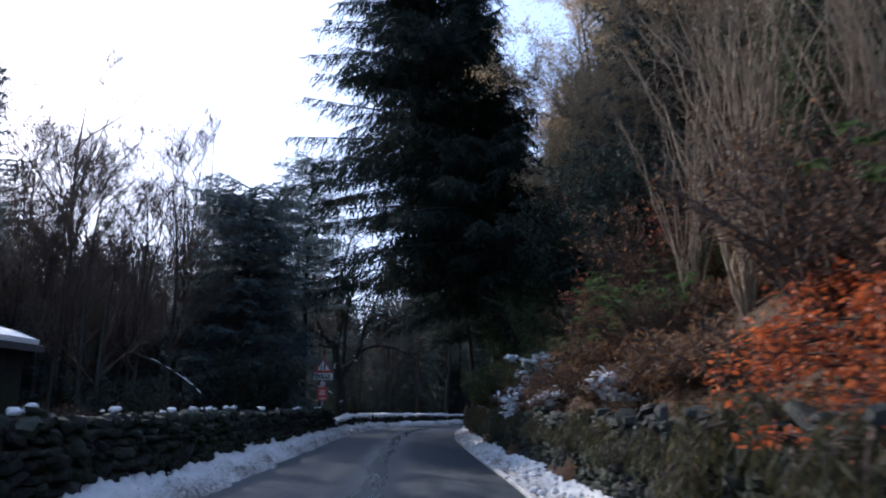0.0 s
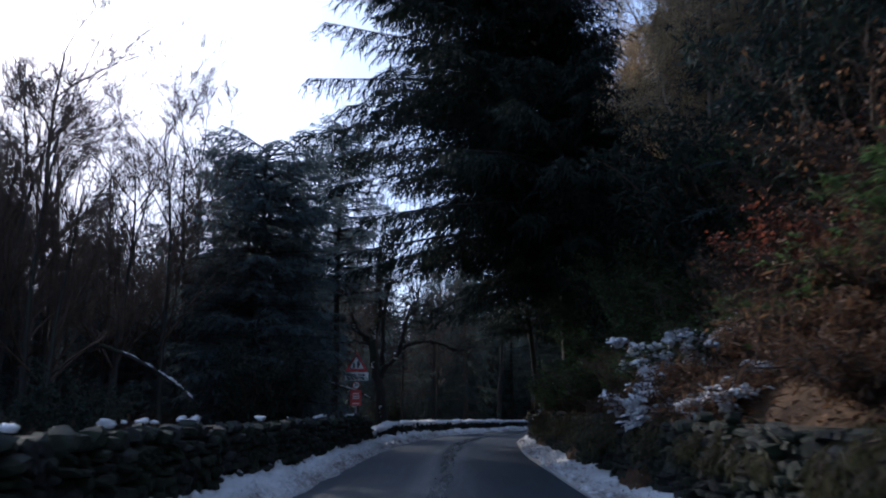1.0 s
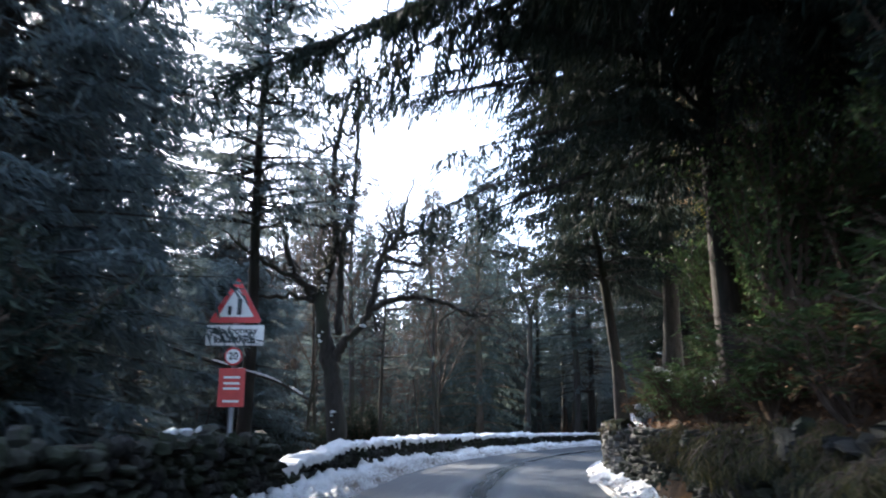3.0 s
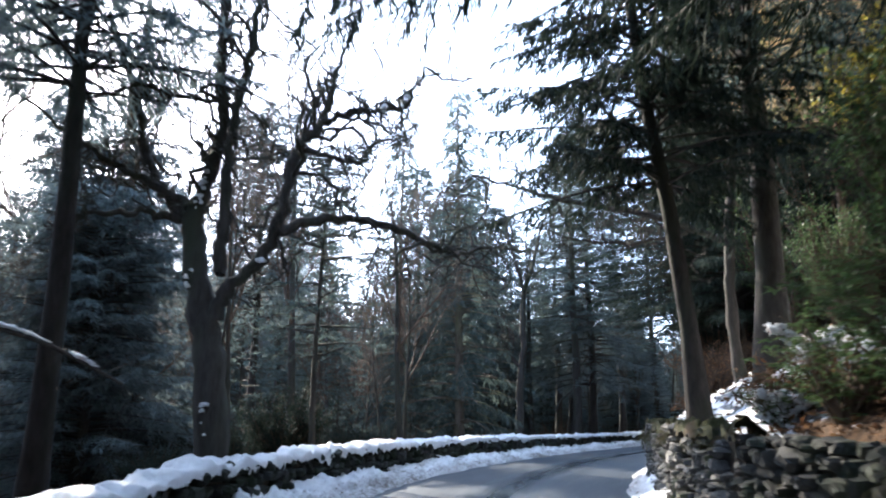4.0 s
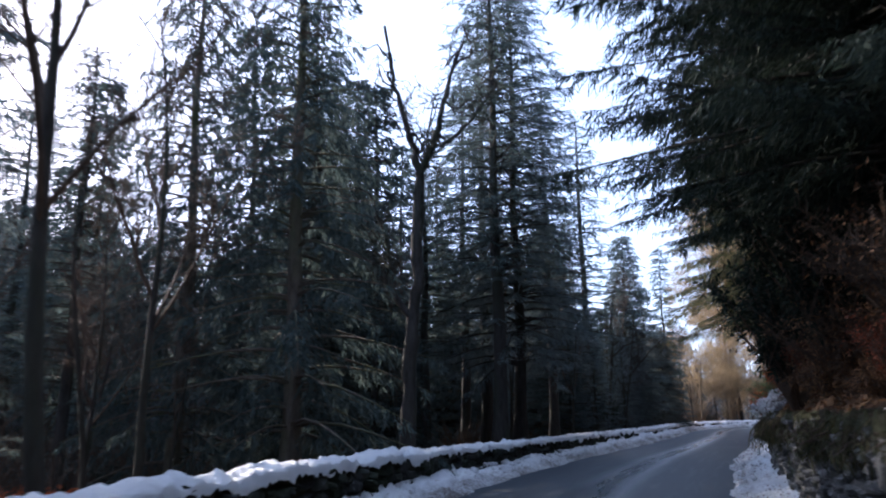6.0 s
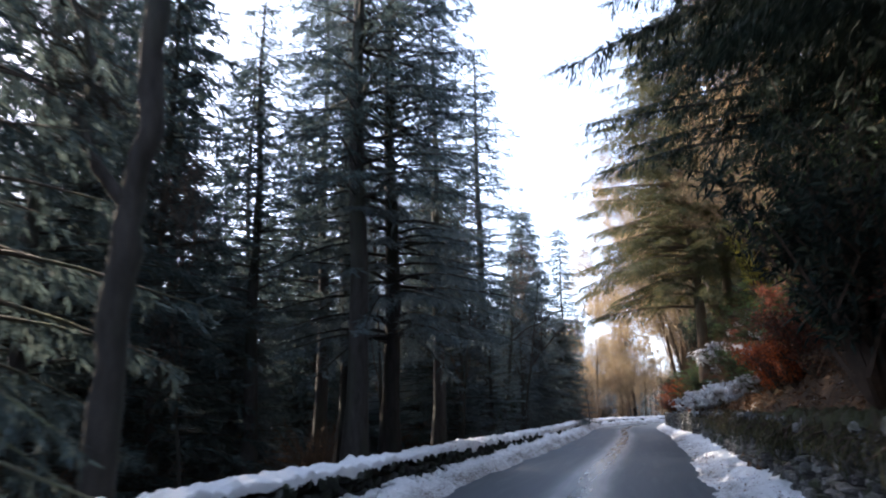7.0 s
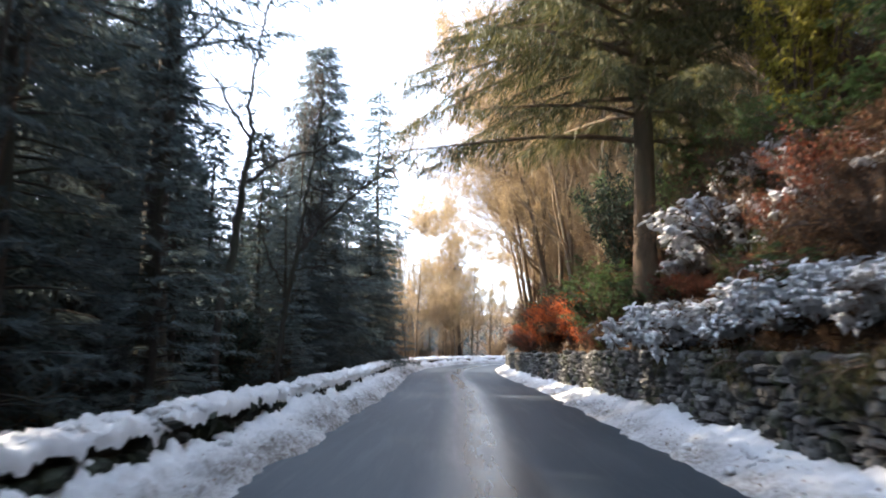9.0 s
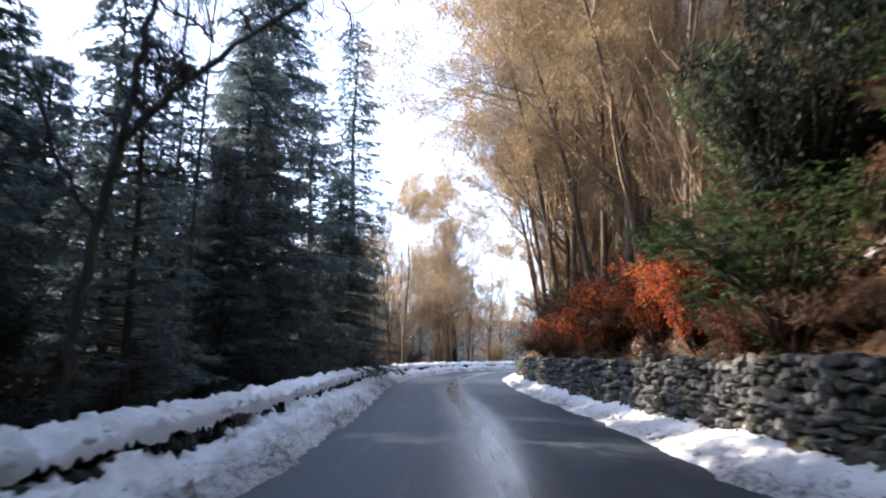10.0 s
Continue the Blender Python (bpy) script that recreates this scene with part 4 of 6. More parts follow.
COPPICE = prototype(coppice, R(15), "hazel_coppice", "many-stemmed bare hazel with pale upright rods", 2.4, 7.0, 18, M_TWIG_TAN)
LAUREL = prototype(bush, R(21), "rhododendron_bush", "glossy dark evergreen rhododendron", 1.5, 2.0, M_LAUREL, 30, 3000, (0.14, 0.045), True)
LAUREL_SNOW = prototype(bush, R(22), "rhododendron_bush", "evergreen bush dusted with clumps of snow", 1.4, 1.5, M_LAUREL, 28, 2600, (0.13, 0.045), True, snow=420, snow_size=(0.05, 0.15))
YEW = prototype(bush, R(23), "yew_tree", "dense dark evergreen yew", 2.2, 5.0, M_NEEDLE_SHADE, 60, 9500, (0.22, 0.05), twiggy=3, category="tree")
BEECH = prototype(bush, R(24), "beech_bush", "beech bush with copper-orange withered leaves", 1.2, 1.9, M_BEECH, 34, 6200, (0.06, 0.035), twiggy=3)
RUSSET = prototype(bush, R(25), "beech_bush", "low scrub of russet-leaved beech", 1.2, 1.6, M_BEECH_DARK, 34, 4000, (0.06, 0.035), twiggy=4)
BRACKEN = prototype(bush, R(26), "bracken_clump", "collapsed brown bracken and brambles", 1.3, 1.0, M_BRACKEN, 34, 2200, (0.13, 0.026), flop=0.35, twiggy=3)
BRACKEN_SNOW = prototype(bush, R(27), "bracken_clump", "brown overhanging scrub laden with snow", 1.2, 0.75, M_BRACKEN, 34, 1200, (0.13, 0.026), flop=0.5, snow=2300, snow_size=(0.03, 0.1), twiggy=3)
DUSTED = prototype(bush, R(46), "bracken_clump", "dark brown scrub dusted with a little snow", 1.2, 0.8, M_BRACKEN, 34, 1600, (0.13, 0.026), flop=0.5, snow=420, snow_size=(0.03, 0.09), twiggy=3)
SCRUB = prototype(bush, R(28), "thicket", "brown leafless thicket of fine twigs", 1.7, 2.6, None, 40, 0, twiggy=4)
SCRUB_LEAF = prototype(bush, R(29), "thicket", "brown thicket with a few withered leaves", 1.8, 2.4, M_BRACKEN, 46, 1400, (0.075, 0.035), twiggy=4)
GOLD = prototype(bush, R(30), "golden_cypress", "yellow-green sunlit evergreen on the bank", 1.2, 4.6, M_YELLOW, 40, 6000, (0.14, 0.045), category="tree")
HOLLY = prototype(bush, R(31), "holly_tree", "tall dark-green glossy holly", 2.0, 5.0, M_LAUREL, 50, 7000, (0.11, 0.05), twiggy=4, category="tree")
FERN = prototype(bush, R(32), "fern_tuft", "hanging green and brown ferns on the wall top", 0.5, 0.4, M_GRASS, 18, 700, (0.16, 0.016), flop=0.9, twiggy=1, weep=0.9)


def crest(y, d):
    """A point beside the road by y along it and offset."""
    p = place(at_y(y), d)
    return float(p[0]), float(p[1])


# named trees of the bend
for kind, x, y, turn, size in (
        (WEEPING, -3.3, 57.4, 40, 1.05), (WEEPING, -5.8, 58.5, 190, 0.95), (WIDE, 3.0, 67.6, 0, 0.95), (TALL, 1.95, 65.1, 30, 0.9), (BIG, 5.5, 50.4, 80, 0.72), (BIG, 8.3, 54.4, 260, 0.72), (HOLLY, 4.6, 41.6, 0, 0.6), (YEW, 6.0, 44.5, 0, 1.2), (YEW, 6.8, 48.0, 70, 1.2), (HOLLY, 5.6, 46.6, 150, 1.0), (TANTREE, 9.2, 52.0, 20, 1.25), (TANTREE, 9.4, 48.6, 140, 1.2), (TANTREE, 11.0, 50.2, 240, 1.3), (YEW, 5.7, 53.0, 0, 0.9), (YEW, 7.0, 57.0, 0, 0.9), (HOLLY, 8.4, 55.2, 0, 0.8), (HOLLY, 10.4, 58.6, 0, 0.8), (YEW, 10.0, 56.2, 0, 1.1), (PINE, -5.56, 43.9, 20, 1.0),
        # FIRs at y 88 to 105: added behind the rest to block sun
        (ASH_B, -4.3, 49.2, 200, 1.0), (CEDAR, 3.5, 27.0, 0, 1.0), (LEAN_FIR, 1.34, 38.6, 0, 0.85), (FIR_B, -19.0, 36.0, 0, 0.6), (FIR_B, -22.0, 40.0, 60, 0.65), (FIR_B, -17.0, 40.5, 110, 0.6), (FIR_B, -20.0, 44.0, 160, 0.65), (FIR_B, -24.0, 46.0, 200, 0.7), (FIR_B, -16.0, 46.0, 250, 0.6), (FIR_C, -3.0, 74.0, 0, 1.1), (FIR_C, -5.0, 70.0, 70, 1.1), (FIR_C, -1.0, 78.5, 130, 1.1), (FIR_C, 1.0, 82.0, 200, 1.1), (FIR_C, -6.0, 66.0, 260, 1.1), (TALL, 2.75, 39.6, 20, 0.9), (TANTREE, 14.2, 67.8, 250, 0.85), (TANTREE, 12.6, 64.6, 100, 0.7), (HOLLY, 8.6, 58.6, 40, 0.8), (TANTREE, 15.4, 69.0, 30, 0.75), (TANTREE, 17.0, 72.4, 200, 0.75), (BEECH, 10.2, 63.2, 30, 0.65), (BEECH, 9.6, 61.9, 130, 0.65), (LAUREL_SNOW, 11.6, 65.6, 0, 0.6), (LAUREL, 12.2, 67.0, 0, 0.8), (BIG, 7.0, 53.0, 140, 0.72), (FIR, 4.0, 96.0, 0, 1.0), (FIR, 6.0, 100.5, 40, 1.05), (FIR, 8.4, 105.0, 80, 1.0), (FIR, 1.6, 92.0, 120, 1.0), (FIR, -0.6, 88.0, 160, 1.0), (FIR, 9.4, 100.0, 200, 0.9), (BIG, 10.0, 57.4, 20, 0.8),
        (BIG, 10.9, 61.0, 140, 0.7), (SUNNY, 18.1, 79.1, 30, 0.95), (SUNNY, 19.6, 79.5, 60, 0.85), (THIN, 21.9, 106.0, 0, 1.0), (DENSE, 16.9, 100.3, 0, 1.2), (DENSE, 15.6, 96.6, 40, 0.85), (DENSE, 14.6, 94.0, 70, 0.5), (DENSE, 20.6, 103.5, 150, 0.75), (DENSE, 14.0, 100.0, 20, 0.7), (DENSE, 8.4, 89.0, 200, 0.9), (DENSE, 10.6, 95.0, 90, 0.7), (DENSE, 12.4, 90.2, 50, 0.4), (WIDE, 6.0, 81.0, 10, 0.8), (FIR_B, 19.5, 104.0, 60, 0.75), (BROAD, 7.2, 85.0, 0, 0.9), (FIR_HIGH, 8.2, 87.0, 0, 0.95), (YEW, 20.4, 82.4, 0, 0.8), (HOLLY, 21.6, 84.0, 90, 0.8), (HOLLY, 19.0, 78.6, 30, 0.6), (YEW, 22.6, 83.0, 0, 1.0), (TANTREE, 28.8, 98.0, 0, 1.1), (TANTREE, 31.6, 102.6, 120, 1.1), (TANTREE, 26.8, 94.2, 200, 1.05), (TANTREE, 34.5, 106.5, 60, 1.1), (TANTREE, 24.8, 90.5, 310, 1.0), (TANTREE, 30.8, 97.0, 10, 1.1), (COPPICE, 23.4, 87.6, 0, 1.0),
        (GOLD, 18.6, 75.6, 0, 1.15), (HOLLY, 2.7, 30.4, 30, 0.9), (HOLLY, 2.9, 33.4, 60, 0.7), (OVERHANG, 2.4, 32.2, 0, 1.0), (TANTREE, 5.8, 30.5, 60, 1.4), (HOLLY, 3.6, 24.8, 100, 0.9), (HOLLY, 3.0, 34.8, 200, 0.7), (GOLD, 4.2, 37.5, 0, 1.0), (GOLD, 6.2, 41.0, 80, 1.3), (GOLD, 8.5, 44.0, 150, 1.4), (TANTREE, 5.2, 27.0, 0, 0.8), (TANTREE, 6.4, 25.0, 90, 0.8), (TANTREE, 4.9, 31.0, 170, 0.8), (YEW, 4.8, 20.4, 250, 1.2), (RUSSET, 4.6, 15.0, 20, 1.3), (SCRUB_LEAF, 5.6, 17.0, 20, 1.3), (SCRUB_LEAF, 5.2, 13.0, 120, 1.4), (RUSSET, 6.0, 12.0, 200, 1.4), (YEW, 7.8, 15.5, 20, 1.4), (ASH, -14.0, 26.0, 0, 1.15), (ASH, -17.0, 31.0, 80, 1.2), (ASH, -13.5, 35.0, 150, 1.15), (ASH, -15.0, 41.0, 200, 1.3), (ASH, -12.0, 46.5, 240, 1.3), (ASH, -8.4, 52.0, 300, 1.2), (ASH_B, -11.5, 20.5, 30, 1.0), (BROAD, -10.6, 43.6, 100, 0.85), (BROAD, -12.2, 46.0, 10, 0.95), (ASH, 30.6, 101.0, 0, 0.9), (HOLLY, 14.0, 67.0, 0, 0.8), (BROAD, -8.1, 28.6, 0, 1.14), (BROAD, -10.6, 31.6, 50, 0.9), (CROWNED, -7.6, 37.3, 0, 1.0), (CROWNED, -11.5, 57.0, 140, 1.1), (CROWNED, -9.8, 34.0, 60, 0.9), (BIG, 10.5, 33.0, 100, 0.8), (FIR, 8.4, 29.6, 30, 1.0), (HOLLY, 3.3, 27.0, 0, 0.8), (HOLLY, 3.4, 23.6, 60, 0.75), (TANTREE, 5.6, 43.2, 0, 1.0), (TANTREE, 6.8, 40.8, 90, 1.05), (SUNNY, 8.0, 42.6, 10, 0.8), (TANTREE, 8.6, 45.4, 200, 1.1), (TALL, 1.6, 73.0, 100, 0.85), (DENSE, -0.8, 70.6, 200, 0.55), (FIR, -3.6, 63.0, 300, 0.9), (FIR_HIGH, -3.2, 69.5, 0, 0.9), (TALL, 5.4, 74.0, 10, 0.85), (FIR, 6.0, 77.6, 10, 0.7), (COPPICE, 5.4, 9.4, 0, 1.0), (COPPICE, 23.9, 88.4, 50, 0.9),
        (YEW, -7.0, 26.2, 0, 1.0), (SCRUB, -9.4, 27.2, 60, 1.1), (SCRUB, -12.5, 29.0, 160, 1.2), (FIR, -8.3, 33.2, 90, 0.6), (HOLLY, 3.2, 36.0, 0, 0.65), (HOLLY, 4.6, 38.0, 120, 0.7), (HOLLY, 5.2, 34.2, 40, 0.75),
        (HOLLY, 3.6, 32.5, 200, 0.7), (YEW, 3.4, 25.5, 0, 1.1), (LAUREL, 3.6, 30.0, 80, 1.1), (LAUREL, 4.6, 22.6, 10, 1.1)):
    plant(kind, x, y, turn, size)
for kind, x, y, turn, size in (
        (TANTREE, 4.6, 20.5, 40, 0.95), (TANTREE, 7.6, 14.0, 200, 1.0), (COPPICE, 4.9, 8.2, 70, 0.95), (COPPICE, 6.5, 11.4, 160, 1.2), (COPPICE, 5.9, 6.8, 250, 0.9),
        (ASH, -10.2, 27.5, 40, 0.85), (ASH, -11.2, 25.4, 170, 0.85), (ASH_B, -9.4, 25.2, 230, 0.95), (ASH, -12.4, 31.0, 280, 0.95), (ASH_B, -10.4, 23.6, 20, 0.9), (ASH, -12.2, 26.4, 90, 0.8), (ASH_B, -13.0, 22.0, 150, 1.0), (ASH, -11.2, 29.6, 210, 0.9), (ASH_B, -14.6, 27.4, 260, 1.0), (ASH, -9.8, 19.6, 300, 0.7),
        (LAUREL, 19.6, 78.0, 0, 1.0), (LAUREL, 20.8, 78.8, 60, 1.1), (LAUREL, 21.6, 80.4, 120, 1.1), (LAUREL, 22.4, 78.6, 200, 1.2), (HOLLY, 22.8, 80.6, 90, 0.6), (LAUREL, 20.0, 80.0, 30, 0.9), (LAUREL, 17.8, 78.6, 10, 0.7), (LAUREL, 18.9, 81.4, 270, 1.1),
        (FIR_C, 9.0, 82.4, 20, 0.5), (FIR_C, 10.2, 86.2, 100, 0.55), (FIR_B, 8.4, 78.6, 200, 0.5), (FIR_C, 11.9, 88.6, 30, 0.55), (FIR_B, 6.6, 76.0, 90, 0.6),
        (FIR_B, 12.2, 86.6, 10, 0.45)):
    plant(kind, x, y, turn, size)
for k, (yy, dd) in enumerate(((90, 4.0), (94, 3.9), (98.5, 3.8), (103, 3.9), (108, 4.0), (113, 4.1))):
    x, y = crest(yy, dd)
    plant(TANLEAN, x, y, -30 + 8 * (k % 3) - 8, 0.9 + 0.05 * (k % 4), group="trees on the bank")
for k, (yy, dd, ss) in enumerate(((86, 5.6, 0.7), (88, 5.2, 0.75), (90.5, 5.0, 0.85), (92, 6.2, 1.0), (94, 5.0, 0.9), (96, 6.4, 1.1), (98, 5.0, 1.0), (100.5, 6.0, 1.1), (103, 5.0, 1.0), (106, 5.4, 1.1), (109, 5.2, 1.1), (113, 5.4, 1.1))):
    x, y = crest(yy, dd)
    plant(TANBUSH, x, y, k * 83, ss, group="undergrowth on the bank")
for k in range(10):
    x, y = crest(117 + 1.9 * k, -5.2 - (k * 1.7) % 5)
    plant((TANTREE, TANBUSH, ASH_B)[k % 3], x, y, k * 71, 0.85 + 0.05 * (k % 4), group="trees where the lane bends away")
r = R(178)
for k in range(50):
    x, y = crest(r.uniform(10, 36), r.uniform(-24, -11.5))
    plant((BROAD, FIR_C, YEW, SCRUB, FIR_B)[k % 5], x, y, r.uniform(0, 360), r.uniform(0.5, 0.72) * (1.0, 1.0, 1.5, 2.4, 1.0)[k % 5], group="forest beyond the wall")
for k in range(40):
    x, y = crest(r.uniform(4, 44), r.uniform(-26, -11))
    plant((ASH, ASH_B)[k % 2], x, y, r.uniform(0, 360), r.uniform(0.75, 1.0), group="forest beyond the wall")

# the forest beyond the low wall
r = R(77)
for y0, y1, d0, d1, count, kinds, lo, hi in (
        (-4, 24, -8, -20, 34, (ASH, ASH_B, ASH_B, ASH, POLE), 0.6, 0.85), (14, 36, -12, -22, 26, (ASH_B, ASH, FIR_B, ASH), 0.6, 0.9), (0, 40, -20, -32, 40, (BROAD, ASH, FIR_B), 0.8, 1.0), (41, 55, -6, -16, 20, (ASH_B, POLE, ASH, PINE), 0.6, 0.95), (30, 80, -20, -44, 50, (ASH, ASH_B, FIR_B, ASH), 0.75, 1.05),
        (0, 130, -20, -34, 120, (FIR_B, ASH, FIR_C, ASH_B), 0.5, 0.85), (66, 78, -4.8, -7, 6, (TALL, POLE), 0.8, 1.0), (58, 86, -7.5, -13, 12, (TALL, FIR_C, POLE, DENSE, FIR_B), 0.7, 1.0), (57, 86, -12, -20, 16, (FIR_C, TALL, ASH), 0.7, 1.0),
        (86, 130, -7, -12, 18, (FIR_B, ASH, POLE, FIR_C, ASH_B), 0.45, 0.7), (84, 130, -11, -24, 50, (FIR_B, ASH, POLE, FIR_C, ASH_B), 0.6, 0.85)):
    for _ in range(count):
        yy, dd = r.uniform(y0, y1), r.uniform(d1, d0)
        if 31 < yy < 43 and dd > -9:
            continue
        x, y = crest(yy, dd)
        plant(kinds[int(r.integers(len(kinds)))], x, y, r.uniform(0, 360), r.uniform(lo, hi), group="forest beyond the wall")
# thickets under it
for _ in range(210):
    yy = r.uniform(-5, 125)
    x, y = crest(yy, -r.uniform(4.8, 18))
    kind = (SCRUB, SCRUB_LEAF, SCRUB, POLE, YEW)[int(r.integers(5))]
    plant(kind, x, y, r.uniform(0, 360), r.uniform(0.6, 1.1) * (0.6 if 34 < yy < 56 or kind is YEW else 1), group="undergrowth beyond the wall")
for x, y in ((-4.1, 48.6), (-4.9, 49.4), (-7.0, 47.5), (-8.6, 46.6)):
    plant(BEECH, x, y, x * 50, 0.65, label="small orange-leaved beech under the trees")
# the wooded bank above the stone wall
for y0, y1, d0, d1, count, kinds, lo, hi in (
        (-6, 11, 5.0, 10, 8, (COPPICE, ASH_B, COPPICE, HOLLY), 0.7, 1.0), (10, 24, 5.6, 10, 12, (HOLLY, YEW, TANTREE), 0.8, 1.1), (4, 60, 7, 14, 46, (HOLLY, YEW, FIR_C, FIR_B, TALL), 0.7, 1.05), (30, 50, 10, 17, 12, (TANTREE, SUNNY, GOLD), 0.8, 1.1),
        (58, 84, 9, 17, 22, (TANTREE, TANTREE, SUNNY, ASH_B), 0.65, 0.9), (86, 112, 4.6, 10, 24, (TANTREE, TANTREE, COPPICE), 0.75, 1.05), (86, 135, 8, 22, 40, (TANTREE, TANTREE, SUNNY, ASH), 0.75, 1.05),
        (-8, 60, 14, 34, 60, (FIR_C, TANTREE, FIR_B, ASH), 0.8, 1.1), (60, 130, 16, 34, 50, (TANTREE, FIR_C, ASH, SUNNY), 0.8, 1.1), (120, 150, -20, 16, 46, (TANTREE, ASH, ASH_B, TANTREE), 0.7, 1.0)):
    for _ in range(count):
        dd = r.uniform(d0, d1)
        if abs(dd) < 4.4:
            dd = 6.0 * (1 if dd > 0 else -1)
        x, y = crest(r.uniform(y0, y1), dd)
        plant(kinds[int(r.integers(len(kinds)))], x, y, r.uniform(0, 360), r.uniform(lo, hi), group="trees on the bank")
for y0, y1, count, kinds in ((-6, 34, 120, (SCRUB_LEAF, BRACKEN, BRACKEN, LAUREL)), (30, 58, 60, (LAUREL, BRACKEN, SCRUB_LEAF)), (58, 100, 230, (BRACKEN, SCRUB_LEAF, BRACKEN, LAUREL, BRACKEN)), (100, 130, 60, (BRACKEN, SCRUB_LEAF)), (6, 30, 34, (LAUREL, SCRUB_LEAF, LAUREL, BRACKEN)), (66, 82, 16, (RUSSET, BRACKEN)), (50, 64, 26, (BRACKEN, LAUREL, RUSSET)), (80, 90, 26, (BRACKEN, LAUREL, BRACKEN)), (74, 92, 70, (BRACKEN, LAUREL, RUSSET, SCRUB_LEAF))):
    for _ in range(count):
        yy = r.uniform(y0, y1)
        dd = r.uniform(0.75, 8)
        if 38 < yy < 47 and dd < 4.0:
            continue
        x, y = crest(yy, float(right_face(yy)) + dd)
        plant(kinds[int(r.integers(len(kinds)))], x, y, r.uniform(0, 360), r.uniform(0.55, 1.0), group="undergrowth on the bank")
for k, (yy, dd, ss) in enumerate(((89, 4.6, 0.9), (92, 4.2, 1.0), (95, 4.4, 1.05), (98, 4.1, 1.1), (101, 4.3, 1.15), (104, 4.2, 1.15), (107.5, 4.4, 1.2), (111, 4.6, 1.2))):
    x, y = crest(yy, dd)
    plant(TANTREE, x, y, k * 137, ss, group="trees on the bank")
for k in range(14):
    x, y = crest(79 + 0.6 * k, 5.2 + (k * 1.7) % 3.0)
    plant(LAUREL, x, y, k * 61, 0.7 + 0.05 * (k % 5), group="undergrowth on the bank")
# shrubs along the wall's top
for y, d, kind, s in ( (5.4, 3.9, BRACKEN, 0.9), (7, 3.9, BRACKEN, 1.0), (9, 3.8, DUSTED, 0.9), (11, 3.8, BRACKEN, 1.0), (10.2, 4.3, SCRUB_LEAF, 0.7), (12.2, 4.3, BRACKEN, 1.1), (13.1, 4.1, SCRUB_LEAF, 0.6), (12.8, 5.0, BRACKEN, 1.2), (15.0, 4.8, SCRUB_LEAF, 0.8), (14, 3.7, DUSTED, 0.9), (15.6, 3.5, DUSTED, 1.0), (17.2, 3.6, DUSTED, 1.0), (16.4, 4.3, LAUREL_SNOW, 0.75), (18.5, 4.0, LAUREL_SNOW, 0.8), (19.8, 4.2, LAUREL_SNOW, 0.7), (21, 3.9, LAUREL, 0.9),
                      (23, 3.6, LAUREL, 0.9), (25, 3.6, LAUREL, 0.9), (27, 3.6, LAUREL, 0.8), (29, 3.6, LAUREL, 0.8), (31, 3.5, LAUREL, 0.7), (33, 3.5, LAUREL, 0.7), (34.6, 3.4, LAUREL, 0.6), (35.9, 3.3, LAUREL_SNOW, 0.45), (37.4, 4.2, LAUREL_SNOW, 0.5), (38.6, 5.2, LAUREL, 0.6),
                      (48.5, 3.7, BRACKEN, 0.7), (51, 3.8, RUSSET, 0.65), (54, 3.9, BRACKEN, 0.8), (57, 4.0, RUSSET, 0.7), (60, 4.0, BRACKEN, 0.9), (62.4, 4.0, RUSSET, 0.9), (64.6, 3.9, RUSSET, 0.7), (65.7, 3.8, BEECH, 0.65), (67.2, 3.8, LAUREL_SNOW, 0.5), (68.3, 4.3, LAUREL, 0.6), (69.6, 3.9, DUSTED, 0.6), (71.2, 3.8, BRACKEN_SNOW, 0.65),
                      (72.5, 4.8, DUSTED, 0.7), (74, 5.1, DUSTED, 0.8), (75.5, 5.2, DUSTED, 0.9), (73, 3.8, BRACKEN_SNOW, 0.8), (74.6, 3.8, BRACKEN_SNOW, 0.9), (76.2, 3.7, BRACKEN_SNOW, 1.05), (77.8, 3.6, BRACKEN_SNOW, 1.0), (79.0, 3.7, BRACKEN_SNOW, 0.85), (76.6, 4.9, BRACKEN_SNOW, 1.0), (78.2, 4.9, BRACKEN_SNOW, 1.3), (79.4, 5.8, BRACKEN_SNOW, 1.2), (80.0, 4.7, BRACKEN_SNOW, 1.0), (77.6, 6.0, BRACKEN_SNOW, 1.1), (80, 3.6, BRACKEN, 0.8), (82, 3.6, BRACKEN, 0.8), (84, 3.6, BRACKEN, 0.8), (85.8, 3.4, BEECH, 0.95), (87.8, 3.4, BEECH, 1.0), (90, 3.3, BEECH, 1.0), (92, 3.2, BEECH, 0.9), (94.5, 3.1, RUSSET, 0.9), (96.5, 3.2, BEECH, 0.8), (99, 3.3, BRACKEN, 0.9)):
    x, y2 = crest(y, d)
    plant(kind, x, y2, (y * 77) % 360, s, group="shrubs along the wall top")
for yy, dd, zz, ss, tt in ((2.5, 4.0, 1.1, 0.8, 20), (3.3, 4.3, 1.5, 0.95, 140), (4.8, 5.0, 2.2, 0.65, 260)):
    x, y = crest(yy, dd)
    plant(BEECH_HANG, x, y, tt, ss, z=zz, group="shrubs along the wall top")
for k in range(90):
    yy = r.uniform(74, 92)
    x, y = crest(yy, float(right_face(yy)) + r.uniform(0.35, 2.2))
    plant((BRACKEN, RUSSET, LAUREL, BRACKEN)[k % 4], x, y, r.uniform(0, 360), r.uniform(0.35, 0.65), group="undergrowth on the bank")
